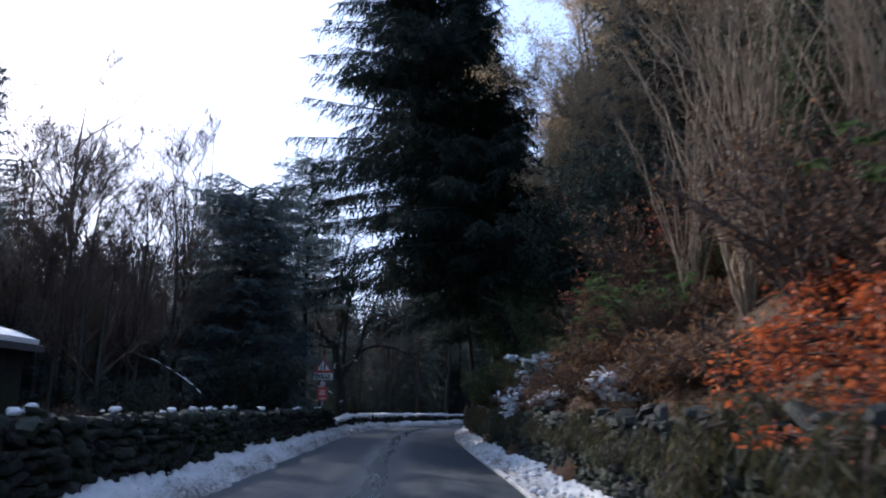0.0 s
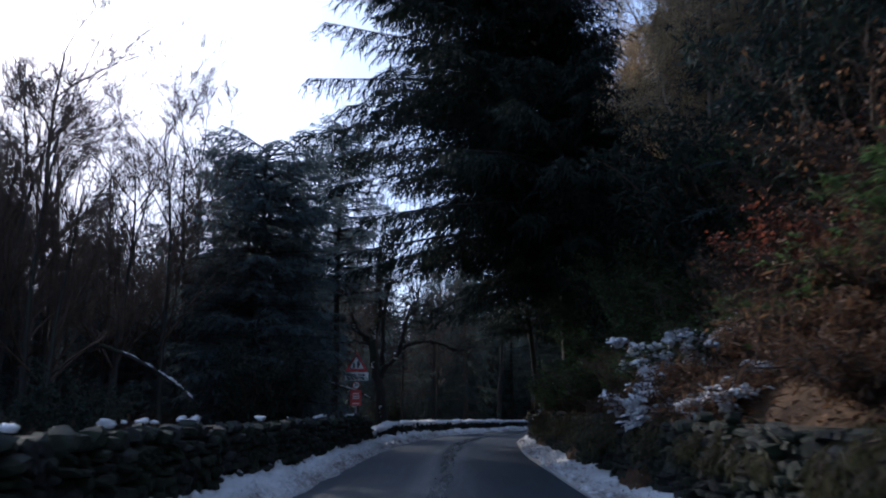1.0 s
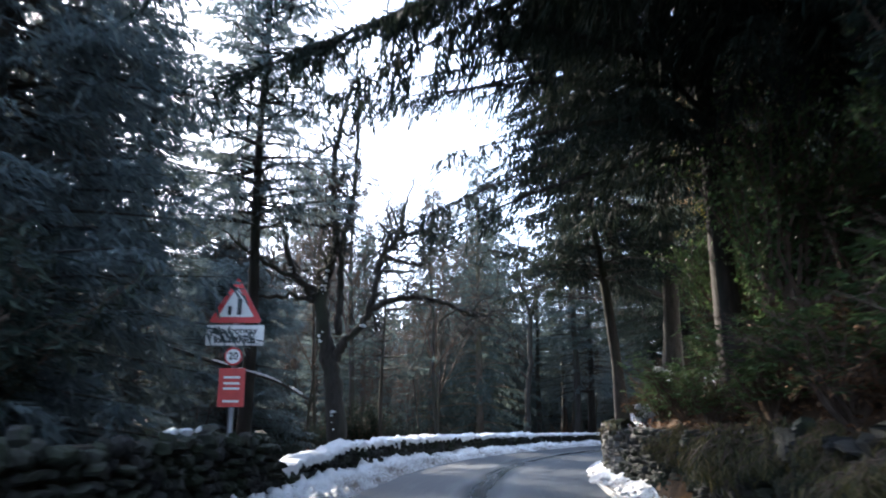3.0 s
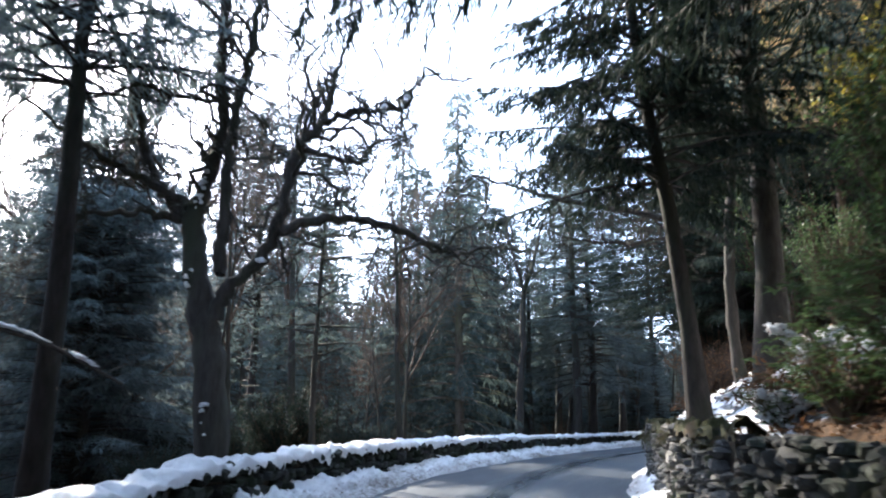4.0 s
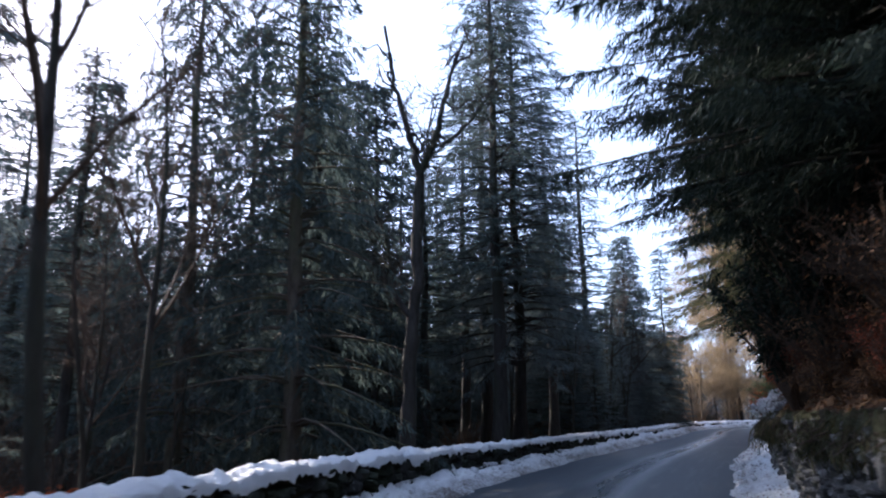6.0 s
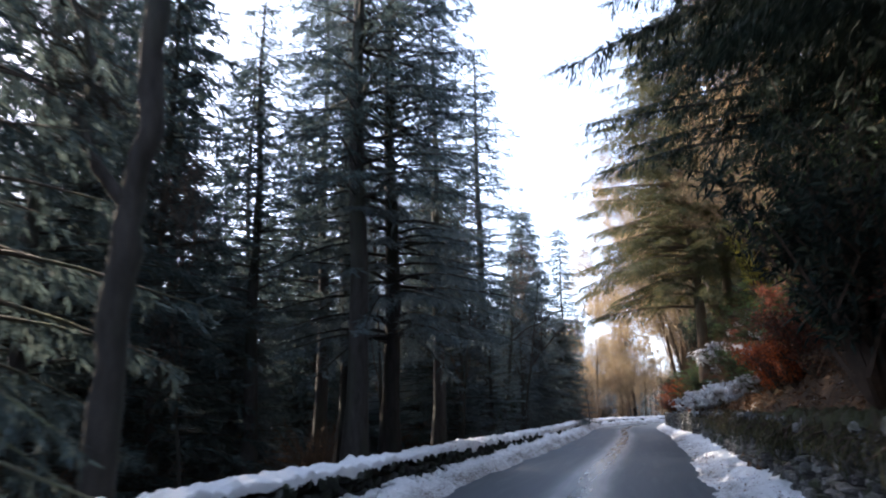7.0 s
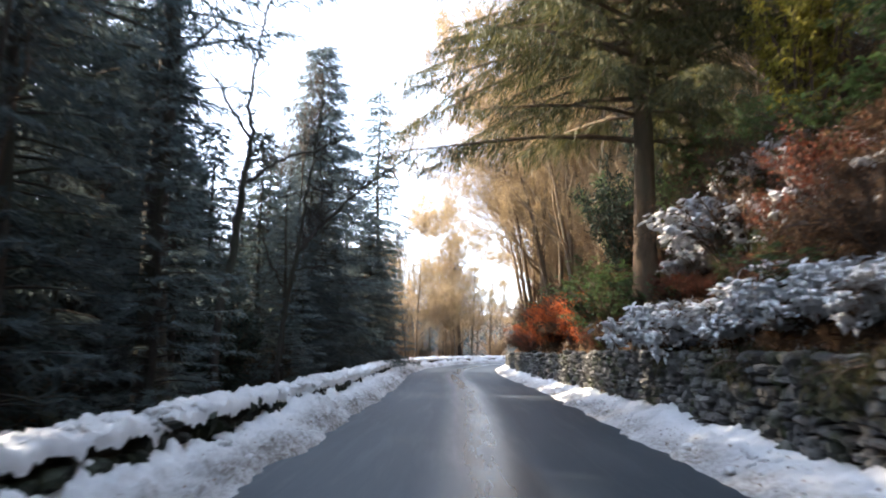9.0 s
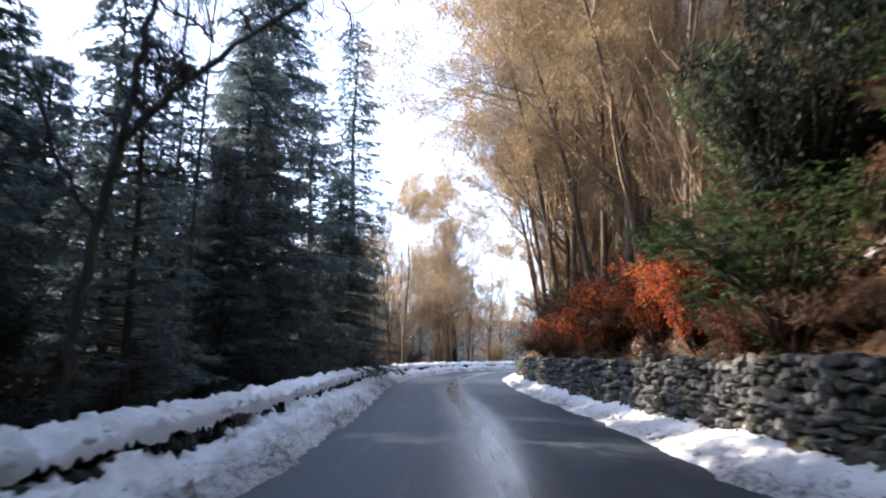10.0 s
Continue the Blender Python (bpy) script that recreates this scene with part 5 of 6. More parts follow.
for k in range(54):
    yy = r.uniform(36, 62)
    x, y = crest(yy, float(right_face(yy)) + r.uniform(-0.02, 0.25))
    plant(FERN, x, y, r.uniform(0, 360), r.uniform(0.3, 0.7), z=float(right_top(yy)) - r.uniform(0.0, 0.15), group="ferns on the wall top")
for k in range(285):
    yy = r.uniform(-2, 33) if k < 190 else r.uniform(44, 64) if k < 250 else r.uniform(64, 78)
    x, y = crest(yy, float(right_face(yy)) + r.uniform(0.0, 0.3))
    plant(FERN, x, y, r.uniform(0, 360), r.uniform(0.5, 1.15), z=float(right_top(yy)) - r.uniform(0.02, 0.35 if yy < 36 else 0.12), group="ferns on the wall top")
clear_prototypes()


# ---- far woods ----
def far_woods(name, label, spots, mat, seed, tall, wide, blades, upright):
    """Distant trees, joined: stems and loose tufts of blades."""
    rr, g, w = R(seed), Geo(), Geo()
    for x, y, s in spots:
        z0 = ground_at(x, y) - 0.2
        H = tall * s * rr.uniform(0.75, 1.2)
        w.tube([(x, y, z0), (x + rr.normal(0, 0.2), y, z0 + H * 0.95)], [0.15 * s, 0.03], 5)
        n = int(blades * s)
        u = rr.uniform(0.08, 1.0, n)
        az, rad = rr.uniform(0, 2 * np.pi, n), wide * s * ((1 - u) ** 0.8 if not upright else 0.35 + 0.65 * np.sin(np.pi * u ** 0.8)) * rr.uniform(0.1, 1.0, n) ** 0.5
        c = np.stack([x + rad * np.cos(az), y + rad * np.sin(az), z0 + H * u], 1)
        d = np.stack([np.cos(az), np.sin(az), np.full(n, 1.4 if upright else -0.35)], 1) + 0.6 * rnd(rr, n)
        (w if upright else g).needles(c, d, rnd(rr, n), rr.uniform(0.5, 1.1, n) * (1.4 if upright else 1.0), rr.uniform(0.1, 0.24, n) * (0.12 if upright else 1.0))
    root = tagged(new(name), label, "woods", kind="stuff")
    child("stems", w.mesh("stems", M_TWIG), root, kind="stuff")
    if g.v:
        child("crowns", g.mesh("crowns", mat), root, kind="stuff")
    return root


def spots(rr, count, y0, y1, d0, d1, lo, hi):
    out = []
    for _ in range(count):
        x, y = crest(rr.uniform(y0, y1), rr.uniform(d0, d1))
        out.append((x, y, rr.uniform(lo, hi)))
    return out


fr = R(401)
far_woods("far_woods", "hazy dark conifer wood on the far side of the valley", spots(fr, 620, -10, 140, -66, -30, 0.8, 1.2) + spots(fr, 110, -10, 120, 26, 50, 0.8, 1.1)
          + [(fr.uniform(20, 110), fr.uniform(158, 200), fr.uniform(0.6, 0.9)) for _ in range(60)], M_NEEDLE_BLUE, 402, 13.0, 2.6, 420, False)
far_woods("far_scrub", "brown scrub beneath the distant trees", spots(fr, 420, -10, 130, -40, -12, 0.6, 1.0), M_BRACKEN, 404, 3.4, 2.2, 340, True)


# ---- the oak at the bend ----
OAK = (
    (((0.05, 0, -0.3), (0.0, 0, 1.6), (-0.12, 0, 2.6), (-0.3, 0, 3.5), (-0.5, 0, 4.55)), 0.3, 0.15),
    (((-0.05, 0, 3.1), (0.1, 0, 3.55), (0.6, 0, 4.0), (0.82, 0.05, 4.7), (0.87, 0.1, 5.4), (1.05, 0.1, 5.7), (1.36, 0.2, 6.05), (1.9, 0.3, 6.2), (2.45, 0.4, 6.2), (2.6, 0.4, 6.7)), 0.125, 0.025),
    (((0.76, 0, 4.3), (1.15, 0.3, 4.55), (1.65, 0.7, 4.65), (2.25, 1.1, 4.6), (2.85, 1.5, 4.35), (3.15, 1.7, 4.3), (3.55, 2.0, 4.5), (4.2, 2.3, 4.5)), 0.09, 0.02),
    (((-0.5, 0, 4.5), (-0.4, 0.05, 4.95), (-0.2, 0.1, 5.5), (-0.22, 0.1, 6.5), (-0.33, 0.1, 7.5), (-0.2, 0.1, 8.6), (0.1, 0.1, 10.0)), 0.13, 0.05),
    (((0.0, -0.1, 3.7), (0.02, -0.1, 4.4), (0.0, -0.1, 5.6), (0.12, -0.1, 6.3), (0.26, -0.1, 7.0), (0.33, -0.1, 7.9), (0.3, -0.1, 9.6)), 0.1, 0.035),
    (((-0.58, 0, 4.55), (-0.95, 0.1, 4.9), (-1.3, 0.1, 5.4), (-1.48, 0.1, 6.3), (-1.85, 0.2, 7.2), (-2.2, 0.2, 7.9)), 0.11, 0.03),
    (((-0.55, 0, 4.7), (-1.25, -0.1, 5.1), (-1.9, -0.1, 5.45), (-2.6, -0.2, 5.95)), 0.08, 0.025),
    (((-0.6, 0, 4.5), (-1.2, -0.1, 4.62), (-1.85, -0.2, 4.58), (-2.3, -0.2, 4.4)), 0.07, 0.02),
    (((1.3, 0.15, 5.95), (1.38, 0.2, 6.5), (1.45, 0.2, 6.85), (1.65, 0.2, 7.45)), 0.06, 0.02),
    (((1.0, 0.1, 5.5), (1.5, 0.1, 5.4), (1.9, 0.1, 5.3), (2.05, 0.1, 5.65), (2.55, 0.1, 5.65)), 0.05, 0.015))
CROOKED = (
    (((0, 0, -0.2), (0.02, 0, 2.6), (0.15, 0, 4.0), (0.25, 0.05, 6.6)), 0.16, 0.1),
    (((0.25, 0.0, 6.4), (0.05, 0.0, 7.2), (-0.25, 0.0, 8.3), (-0.5, 0.1, 9.8)), 0.09, 0.03),
    (((0.25, 0.05, 6.5), (0.6, 0.0, 7.2), (0.8, 0.1, 8.2), (1.2, 0.2, 9.6)), 0.09, 0.03),
    (((0.06, 0, 3.4), (-0.45, 0.1, 4.2), (-0.35, 0.2, 4.9), (-0.8, 0.2, 6.0)), 0.07, 0.02),
    (((0.7, 0.0, 7.0), (1.3, -0.1, 7.5), (1.9, -0.2, 8.4)), 0.05, 0.015))
LEANING = (
    (((0, 0, -0.2), (0.05, 0, 1.4), (0.17, 0, 2.5), (0.4, 0.0, 3.75)), 0.085, 0.06),
    (((0.4, 0.0, 3.7), (0.5, 0.0, 4.6), (0.65, 0.05, 5.5), (0.95, 0.1, 7.5)), 0.07, 0.025),
    (((0.4, 0.0, 3.72), (1.0, 0.0, 4.5), (2.3, 0.05, 5.7), (3.3, 0.1, 6.5)), 0.07, 0.02),
    (((0.2, 0.0, 2.8), (-0.2, 0.0, 3.4), (-0.6, -0.1, 4.5)), 0.04, 0.015),
    (((0.95, 0.0, 4.4), (1.0, 0.1, 5.0), (0.95, 0.1, 6.2)), 0.035, 0.012),
    (((0.3, 0.0, 3.3), (1.1, 0.1, 3.5), (1.9, 0.2, 3.6)), 0.03, 0.01))
LIMBED = (
    (((0, 0, -0.2), (0.1, 0, 2.2), (0.3, 0, 3.4), (0.45, 0.0, 4.8)), 0.12, 0.09),
    (((0.45, 0.0, 4.7), (0.55, 0.0, 5.6), (0.5, 0.05, 6.6), (0.8, 0.1, 8.4)), 0.08, 0.025),
    (((0.42, 0.0, 4.65), (1.1, 0.0, 5.2), (1.9, 0.05, 5.5), (2.7, 0.1, 6.0)), 0.055, 0.015),
    (((0.55, 0.0, 5.5), (0.1, 0.0, 6.2), (-0.5, -0.1, 7.0)), 0.05, 0.015))


def limbed_tree(name, label, x, y, limbs, bark, seed, stout, snowy=False):
    """An old leafless tree: limbs by a few turning points (right, away, up) in metres from its foot."""
    rr = R(seed)
    root = thing(name, label, "tree")
    root.matrix_world = pose(x, y, ground_at(x, y) - 0.15)
    for pts, r0, r1 in limbs:
        wood, tips = Geo(), []
        p = np.array(pts, float)
        u = np.linspace(0, len(p) - 1, 5 * len(p))
        q = np.stack([np.interp(u, np.arange(len(p)), p[:, k]) for k in range(3)], 1)
        q[2:-2] = (q[:-4] + 2 * q[1:-3] + 2 * q[2:-2] + 2 * q[3:-1] + q[4:]) / 8
        q[1:] += rr.normal(0, 0.025, (len(q) - 1, 3))
        wood.tube(q, np.linspace(r0, r1, len(q)) * (1 + 0.08 * rr.normal(size=len(q))), 9)
        main = p[0, 2] < 0 and r0 >= stout
        if not main:
            length = float(np.linalg.norm(np.diff(p, axis=0), axis=1).sum())
            gnarl(rr, wood, q, min(2.6, length * 0.5), 0.5 * (r0 + r1), int(4 + 2.6 * length))
        part_name = "trunk" if main else "limb"
        child(part_name, wood.mesh(part_name, bark, True), root)
        if snowy and r0 > 0.1:
            on = q[rr.integers(len(q), size=4)] + rr.normal(0, 0.03, (4, 3))
            on = np.repeat(on, 8, 0) + rr.normal(0, 1, (32, 3)) * (0.04, 0.02, 0.09) + (0, -r0 * 0.8, 0)
            me = lumps(rr, on, 0.02, 0.055, 0.8).mesh("snow_patch", M_SNOW, True)
            set_float(me, "dirt", np.full(len(me.vertices), 0.0))
            child("snow_patch", me, root, "clumps of snow stuck to the bark", "stuff")
    return root


limbed_tree("oak_tree", "old leafless oak with crooked limbs over the low wall", -5.64, 38.3, tuple((tuple((1.1 * a, 1.1 * b, 1.1 * c - 0.48) for a, b, c in pts), r0, r1) for pts, r0, r1 in OAK), M_BARK, 91, 0.3, True)
limbed_tree("bare_tree", "dark crooked leafless tree forking high above the wall", -0.95, 56.8, CROOKED, M_BARK, 92, 0.15)
limbed_tree("bare_tree", "dark leaning leafless tree with one long limb", 11.45, 84.0, tuple((pts, 0.75 * r0, 0.75 * r1) for pts, r0, r1 in LEANING), M_BARK, 93, 0.06)
limbed_tree("bare_tree", "tall dark leafless tree where the lane bends away", 39.6, 131.0, tuple((tuple((-1.5 * a, 1.5 * b, 1.5 * c) for a, b, c in pts), 1.9 * r0, 1.9 * r1) for pts, r0, r1 in LIMBED), M_BARK_BACKLIT, 95, 0.2)
limbed_tree("bare_tree", "dark leafless tree with a long side limb", 9.6, 81.0, tuple((pts, 0.7 * r0, 0.7 * r1) for pts, r0, r1 in LIMBED), M_BARK, 94, 0.08)


OVER_LANE = (
    (((0.1, 0, -0.3), (-0.1, 0, 2.0), (0, 0, 3.4), (0.3, 0, 6.2)), 0.14, 0.09),
    (((0, 0, 3.3), (-1.6, 0, 3.9), (-3.5, -0.2, 4.25), (-4.8, -0.2, 4.6), (-5.8, -0.2, 4.95)), 0.085, 0.02),
    (((-0.9, 0, 3.5), (-2.2, -0.2, 3.2), (-3.4, -0.3, 3.3), (-5.0, -0.3, 3.9)), 0.045, 0.012))
limbed_tree("bare_tree", "leafless tree on the bank with limbs over the lane", 3.6, 44.4, OVER_LANE, M_BARK_BACKLIT, 96, 0.14)


def fallen_branch(label, pts, seed):
    """A bent fallen bough with snow along its upper side."""
    rr = R(seed)
    root = thing("fallen_branch", label, "branch")
    p = np.array(pts, float)
    u = np.linspace(0, len(p) - 1, 9 * len(p))
    q = np.stack([np.interp(u, np.arange(len(p)), p[:, k]) for k in range(3)], 1)
    q[3:-3] = (q[:-6] + q[1:-5] + q[2:-4] + q[3:-3] + q[4:-2] + q[5:-1] + q[6:]) / 7
    wood, tips = Geo(), []
    wood.tube(q, np.linspace(0.05, 0.018, len(q)), 7)
    sprout(rr, wood, tips, q, 1.6, 0.03, 1, 2, 0.9, -0.2, 5, 8, 0.3, 0.3, 0.3)
    finish_twigs(rr, wood, tips, 3, 0.005, 0.8)
    child("bough", wood.mesh("bough", M_BARK, True), root)
    ridge = Geo()
    for u0, u1 in ((0.2, 0.36), (0.42, 0.5), (0.54, 0.78), (0.83, 0.92)):
        u = np.linspace(u0, u1, 24)
        on = np.stack([np.interp(u, np.linspace(0, 1, len(q)), q[:, k]) for k in range(3)], 1)
        on += rr.normal(0, 0.008, on.shape) + (0, 0, 0.035)
        ridge.tube(on, rr.uniform(0.6, 1.2, 24) * 0.03 * np.sqrt(np.sin(np.linspace(0.04, np.pi - 0.04, 24))), 7)
    me = ridge.mesh("snow_cap", M_SNOW, True)
    set_float(me, "dirt", np.full(len(me.vertices), 0.0))
    child("snow_cap", me, root, "ridge of fresh snow", "stuff")
    return root


fallen_branch("bent fallen bough carrying a ridge of snow", ((-8.6, 33.0, 2.9), (-7.6, 33.4, 2.55), (-6.7, 33.9, 2.25), (-5.9, 34.5, 2.0), (-5.3, 35.0, 1.6)), 301)
fallen_branch("snowy bough hanging among the trees", ((-9.0, 20.9, 2.7), (-8.5, 21.2, 2.5), (-8.0, 21.5, 2.2), (-7.4, 21.8, 1.75), (-7.1, 22.0, 1.4)), 302)
# ---- road sign ----
def slab(pts, y0, y1):
    """A flat plate from its outline in x and z."""
    bm = bmesh.new()
    a = [bm.verts.new((x, y0, z)) for x, z in pts]
    b = [bm.verts.new((x, y1, z)) for x, z in pts]
    bm.faces.new(a)
    bm.faces.new(b[::-1])
    for k in range(len(pts)):
        j = (k + 1) % len(pts)
        bm.faces.new((a[j], a[k], b[k], b[j]))
    bmesh.ops.recalc_face_normals(bm, faces=bm.faces)
    return bm


def round_outline(cx, cz, rad, n=28):
    return [(cx + rad * math.cos(2 * math.pi * k / n), cz + rad * math.sin(2 * math.pi * k / n)) for k in range(n)]


def triangle_outline(cx, z0, side, soft):
    """An upright triangle with rounded corners."""
    h = side * 0.866
    out = []
    for (x, z), a0 in (((cx - side / 2 + soft * 1.73, z0 + soft), 150), ((cx + side / 2 - soft * 1.73, z0 + soft), 270), ((cx, z0 + h - 2 * soft), 30)):
        out += [(x + soft * math.cos(radians(a0 + k * 30)), z + soft * math.sin(radians(a0 + k * 30))) for k in range(5)]
    return out


def words(text, size, x, z, y, parent, name="lettering"):
    cu = bpy.data.curves.new(name, "FONT")
    cu.body, cu.size, cu.align_x, cu.align_y, cu.extrude, cu.offset = text, size, "CENTER", "CENTER", 0.0015, 0.003
    tmp = bpy.data.objects.new(name, cu)
    scene.collection.objects.link(tmp)
    me = bpy.data.meshes.new_from_object(tmp.evaluated_get(bpy.context.evaluated_depsgraph_get()))
    bpy.data.objects.remove(tmp)
    me.transform(Matrix.Translation((x, y, z)) @ Matrix.Rotation(math.pi / 2, 4, "X"))
    me.materials.append(M_BLACK)
    return child(name, me, parent)


def bar(parent, x0, x1, z0, z1, y, mat, name="bar"):
    return part(name, slab([(x0, z0), (x1, z0), (x1, z1), (x0, z1)], y, y - 0.003), mat, parent)


def make_sign(x, y, turn):
    root = thing("road_sign", "warning triangle, white plate, speed roundel and red board on one post", "road sign")
    root.matrix_world = pose(x, y, -0.3, 0, 0, turn)
    g = Geo()
    g.tube([(0, 0.05, -0.6), (0, 0.05, 1.2), (0, 0.05, 3.45)], [0.038] * 3, 12)
    child("post", g.mesh("post", M_POST, True), root)
    tri = part("triangle_plate", slab(triangle_outline(0, 2.86, 0.76, 0.035), 0.0, -0.012), M_RED, root, "red-bordered warning triangle")
    part("white_field", slab(triangle_outline(0, 2.945, 0.5, 0.012), -0.012, -0.017), M_WHITE, tri)
    bar(tri, 0.015, 0.075, 2.97, 3.2, -0.018, M_BLACK, "symbol")
    bar(tri, -0.115, -0.065, 2.97, 3.09, -0.018, M_BLACK, "symbol")
    plate = part("text_plate", slab([(-0.4, 2.55), (0.4, 2.55), (0.4, 2.83), (-0.4, 2.83)], 0.0, -0.012), M_WHITE, root, "white plate with two black lines of text")
    words("No footway", 0.125, 0, 2.755, -0.014, plate)
    words("for 200 yds", 0.125, 0, 2.625, -0.014, plate)
    disc = part("speed_roundel", slab(round_outline(0, 2.4, 0.125), 0.0, -0.012), M_RED, root, "small round speed limit sign")
    part("white_disc", slab(round_outline(0, 2.4, 0.1), -0.012, -0.017), M_WHITE, disc)
    words("20", 0.14, 0, 2.4, -0.019, disc)
    board = part("notice_board", slab([(-0.18, 1.72), (0.18, 1.72), (0.18, 2.24), (-0.18, 2.24)], 0.0, -0.015), M_BOARD, root, "faded red notice board")
    for z in (2.1, 2.02, 1.95, 1.78):
        bar(board, -0.11, 0.11, z, z + 0.03, -0.017, M_WHITE)
    return root


make_sign(-4.98, 29.8, 6)

# ---- stone shed beyond the wall, and the road's edging ----
def make_shed():
    root = thing("stone_shed", "low dark stone shed with snow on its slate roof", "shed")
    x0, x1, y0, y1 = -6.8, -3.8, 3.6, 7.0
    z = ground_at(-5, 5) - 0.3
    bm = bmesh.new()
    bmesh.ops.create_cube(bm, size=1.0, matrix=Matrix.Translation(((x0 + x1) / 2, (y0 + y1) / 2, (z + 2.0) / 2)) @ Matrix.Diagonal((x1 - x0, y1 - y0, 2.0 - z, 1)))
    for v in bm.verts:
        if v.co.z > 1:
            v.co.z += 0.28 if v.co.x < -5 else -0.22
    part("wall", bm, M_STONE_MOSS_SHADE, root)
    for name, mat, lo, hi, grow_by, label in (("roof", M_SLATE, 0.02, 0.1, 0.15, "dark slate roof"), ("roof_snow", M_SNOW, 0.1, 0.24, 0.1, "smooth layer of snow")):
        bm = bmesh.new()
        n = 10
        rows = []
        for k in range(n + 1):
            x = x0 - grow_by + (x1 - x0 + 2 * grow_by) * k / n
            zz = 1.78 + 0.5 * (x1 - x) / (x1 - x0)
            rows.append([bm.verts.new((x, y, zz + h + (0.05 * wobble(x, y, 1.7, 4.0) - 0.1 * max(0.0, abs(k / n - 0.5) * 5 - 1.9) if mat is M_SNOW and h == hi else 0))) for y, h in ((y0 - grow_by, lo), (y0 - grow_by, hi), (y1 + grow_by, hi), (y1 + grow_by, lo))])
        for a, b in zip(rows, rows[1:]):
            for k in range(4):
                bm.faces.new((a[k], b[k], b[(k + 1) % 4], a[(k + 1) % 4]))
        bm.faces.new(rows[0])
        bm.faces.new(rows[-1][::-1])
        bmesh.ops.recalc_face_normals(bm, faces=bm.faces)
        part(name, bm, mat, root, label)
    return root


make_shed()


def make_kerb(y0, y1, d):
    i = np.arange(at_y(y0), at_y(y1), 1.0)
    prof = ((0, -0.05), (0, 0.045), (0.02, 0.06), (0.1, 0.06), (0.12, 0.045), (0.12, -0.05))
    V = np.stack([np.c_[place(i, np.full(len(i), d + a)), np.full(len(i), b)] for a, b in prof], 1)
    m = len(prof)
    k = (np.arange(len(i) - 1)[:, None] * m + np.arange(m - 1)[None]).ravel()
    g = Geo()
    g.add(V.reshape(-1, 3), np.stack([k, k + 1, k + m + 1, k + m], 1))
    tagged(new("kerb", g.mesh("kerb", M_KERB)), "thin pale concrete edging along the lane", "kerb", kind="structure")


make_kerb(8, 58, HALF + 0.1)

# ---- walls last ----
dry_wall("bank_wall", "overgrown dark mossy stone wall holding up the bank", -10, 36, right_face, right_top, -1, M_STONE_MOSS_SHADE, 53)
dry_wall("retaining_wall", "rough grey dry-stone retaining wall with moss", 36, 128, right_face, right_top, -1, M_STONE, 51, singles=(77.5, 90.0), size=0.9)
dry_wall("boundary_wall", "low dark mossy dry-stone boundary wall", -10, 138, lambda y: LEFT_FACE, left_top, 1, M_STONE_MOSS_SHADE, 52, singles=(62.0, 74.0), core=0.44, size=1.05)
cap_snow("wall_snow", "thick lumpy snow lying on a low wall", 31.4, 138, LEFT_FACE - 0.2, left_top, 0.5, lambda y: float(np.interp(y, [50, 58, 70, 80], [0.1, 0.06, 0.07, 0.1])), 61.0)
rs = R(88)
clump = []
for _ in range(16):
    yy = rs.uniform(0, 30.3)
    p = place(at_y(yy), LEFT_FACE - rs.uniform(0.05, 0.3))
    for _k in range(int(rs.integers(1, 6))):
        clump.append((p[0] + rs.normal(0, 0.05), p[1] + rs.normal(0, 0.13), float(left_top(yy)) + 0.03 + 0.02 * rs.normal()))
clumps = lumps(rs, np.array(clump), 0.03, 0.09, 0.6).mesh("wall_snow", M_SNOW, True)
set_float(clumps, "dirt", np.full(len(clumps.vertices), 0.1))
tagged(new("wall_snow", clumps), "scattered clumps of snow on a dark wall", "snow", kind="stuff")


# turf over the retaining wall's edge
cap_snow("turf", "thick mossy turf hanging over the wall's edge", 35.6, 62, lambda y: float(right_face(y)) + 0.12, right_top, 0.32, 0.03, 71.0, -0.6, M_TURF, 0.03, "turf")

# crumbs of snow thrown up along the lane, and leaf bits on them
rs = R(89)


def strewn(count, y0, y1, d0, d1, z0, z1):
    y, u = rs.uniform(y0, y1, count), rs.uniform(0, 1, count) ** 0.8
    p = place(np.interp(y, Y0, np.arange(len(Y0))), d0 + (d1 - d0) * u)
    return np.c_[p, z0 + (z1 - z0) * u]


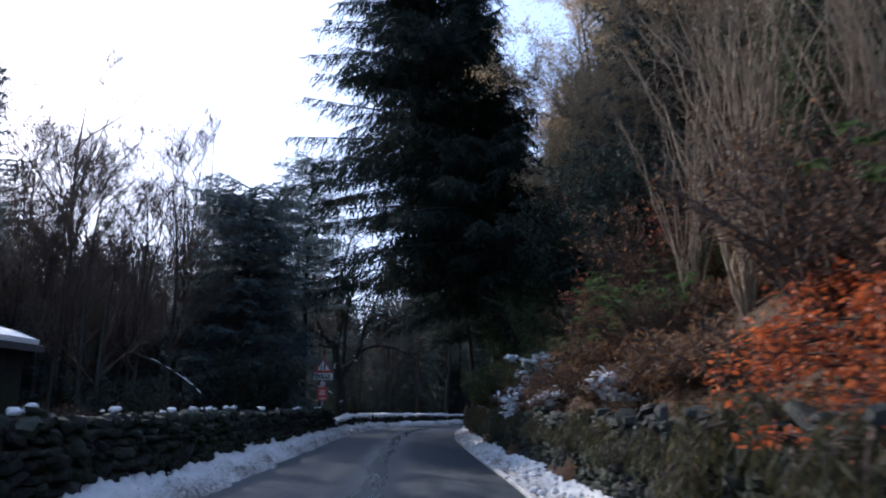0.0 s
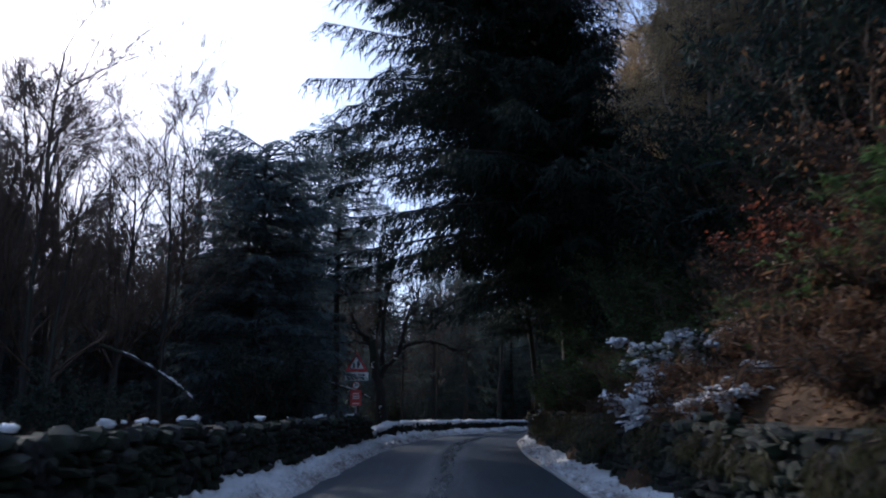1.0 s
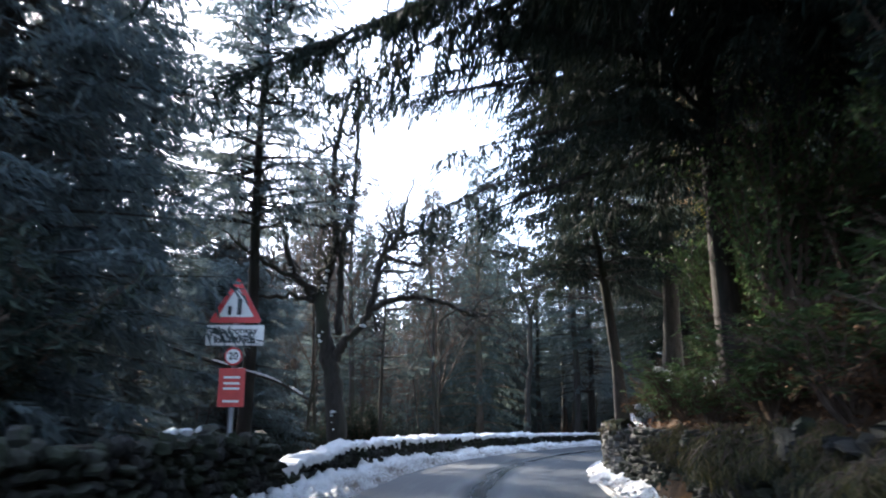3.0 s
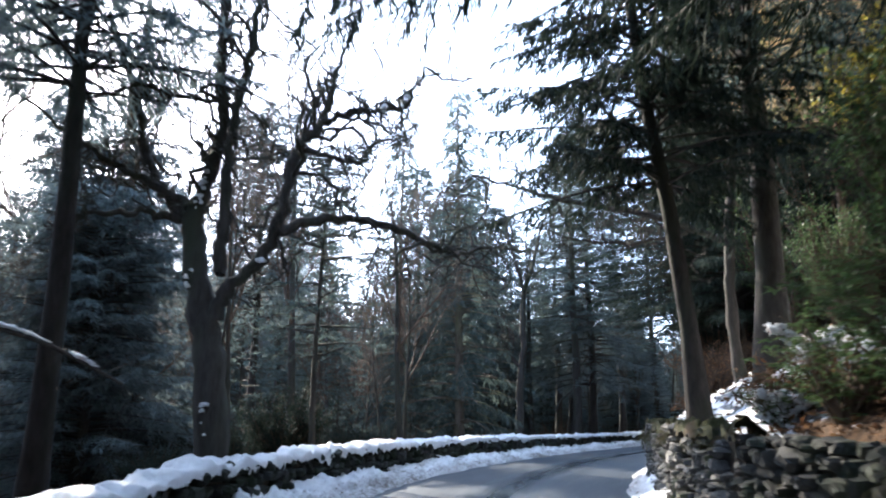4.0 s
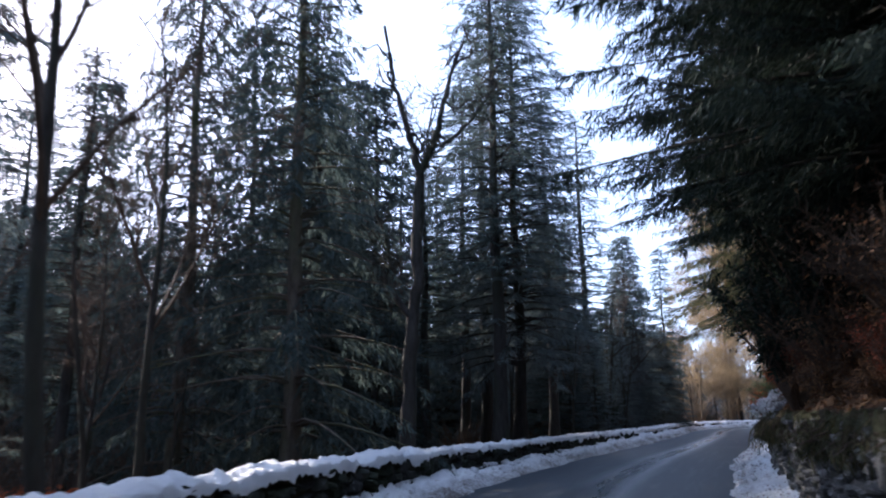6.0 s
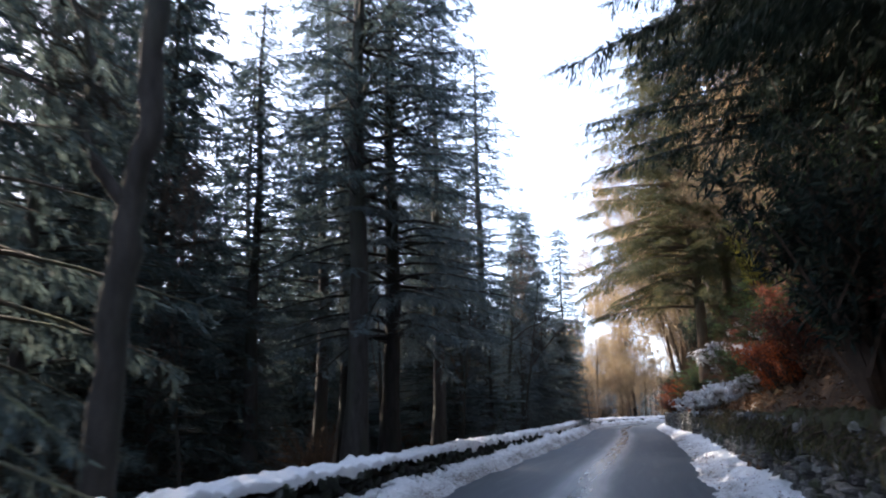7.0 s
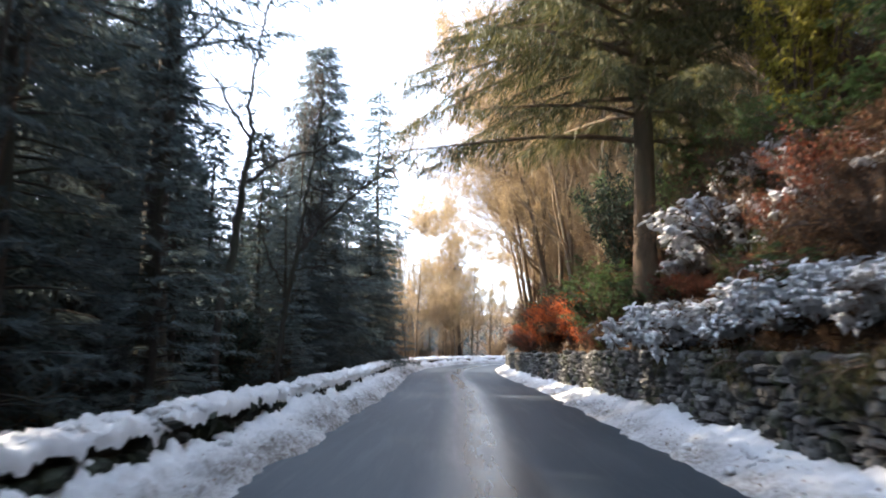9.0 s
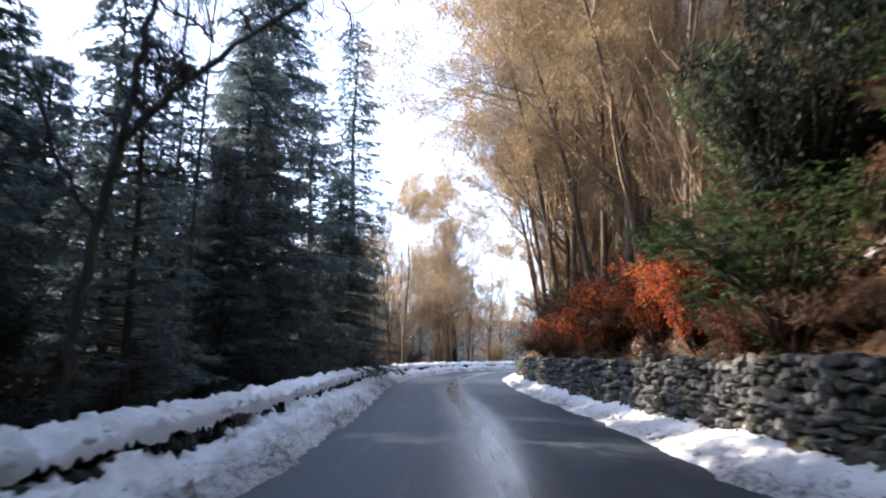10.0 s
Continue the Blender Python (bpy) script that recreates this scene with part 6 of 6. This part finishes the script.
yc = rs.uniform(66, 112, 1300)
pc = place(np.interp(yc, Y0, np.arange(len(Y0))), LEFT_FACE - 0.2 + rs.normal(0, 0.13, 1300))
crumb = np.concatenate([np.c_[pc, left_top(yc) + 0.1 - 1.2 * (rs.uniform(0, 0.25, 1300) ** 2)], strewn(1500, 0, 110, -HALF - 0.3, LEFT_FACE + 0.05, 0.02, 0.24), strewn(900, 0, 110, HALF + 0.1, HALF + 0.7, 0.04, 0.16)])
me = lumps(rs, crumb, 0.02, 0.075, 0.7).mesh("snow_crumbs", M_SNOW, True)
set_float(me, "dirt", np.full(len(me.vertices), 0.25))
tagged(new("snow_crumbs", me), "loose crumbs of ploughed snow along the lane", "snow", kind="stuff")


def litter(name, label, c, mat, lo, hi, lift):
    g = Geo()
    n = len(c)
    g.leaves(c + (0, 0, lift), rnd(rs, n) * (1, 1, 0.35), rnd(rs, n) * 0.5 + (0, 0, 1), rs.uniform(lo, hi, n), rs.uniform(lo, hi, n) * 0.6)
    return tagged(new(name, g.mesh(name, mat)), label, "leaves", kind="stuff")


y = rs.uniform(36, 47.5, 900)
p = place(np.interp(y, Y0, np.arange(len(Y0))), right_face(y) + 0.35 + 3.5 * rs.uniform(0, 1, 900))
c = np.c_[p, ground_height(p[:, 0], p[:, 1])[0] + 0.02]
me = lumps(rs, c[:380], 0.05, 0.18, 0.22).mesh("snow_clods", M_SNOW, True)
set_float(me, "dirt", np.full(len(me.vertices), 0.15))
tagged(new("snow_clods", me), "soft clods of snow over the mound", "snow", kind="stuff")
me = lumps(rs, c[740:], 0.02, 0.06, 0.6).mesh("soil_clods", M_SOIL, True)
tagged(new("soil_clods", me), "dark clods of soil showing through snow", "soil", kind="stuff")
litter("leaf_bits", "dead leaf bits and grit on the ploughed snow", np.concatenate([strewn(2600, 0, 110, HALF + 0.05, HALF + 0.75, 0.04, 0.2), strewn(900, 0, 110, -HALF, LEFT_FACE + 0.3, 0.04, 0.2)]), M_BRACKEN, 0.02, 0.06, 0.03)
y = rs.uniform(-4, 104, 26000)
p = place(np.interp(y, Y0, np.arange(len(Y0))), right_face(y) + 0.3 + 7.0 * rs.uniform(0, 1, 26000) ** 1.4)
y2 = rs.uniform(64, 94, 16000)
p2 = place(np.interp(y2, Y0, np.arange(len(Y0))), right_face(y2) + 0.25 + 4.5 * rs.uniform(0, 1, 16000))
keep = (y < 36) | (y > 47.5) | (rs.uniform(size=len(y)) < 0.15)
p = np.concatenate([p[keep], p2])
z = ground_height(p[:, 0], p[:, 1])[0]
litter("fallen_leaves", "brown fallen leaves strewn over the bank", np.c_[p, z], M_BRACKEN, 0.06, 0.15, 0.05)
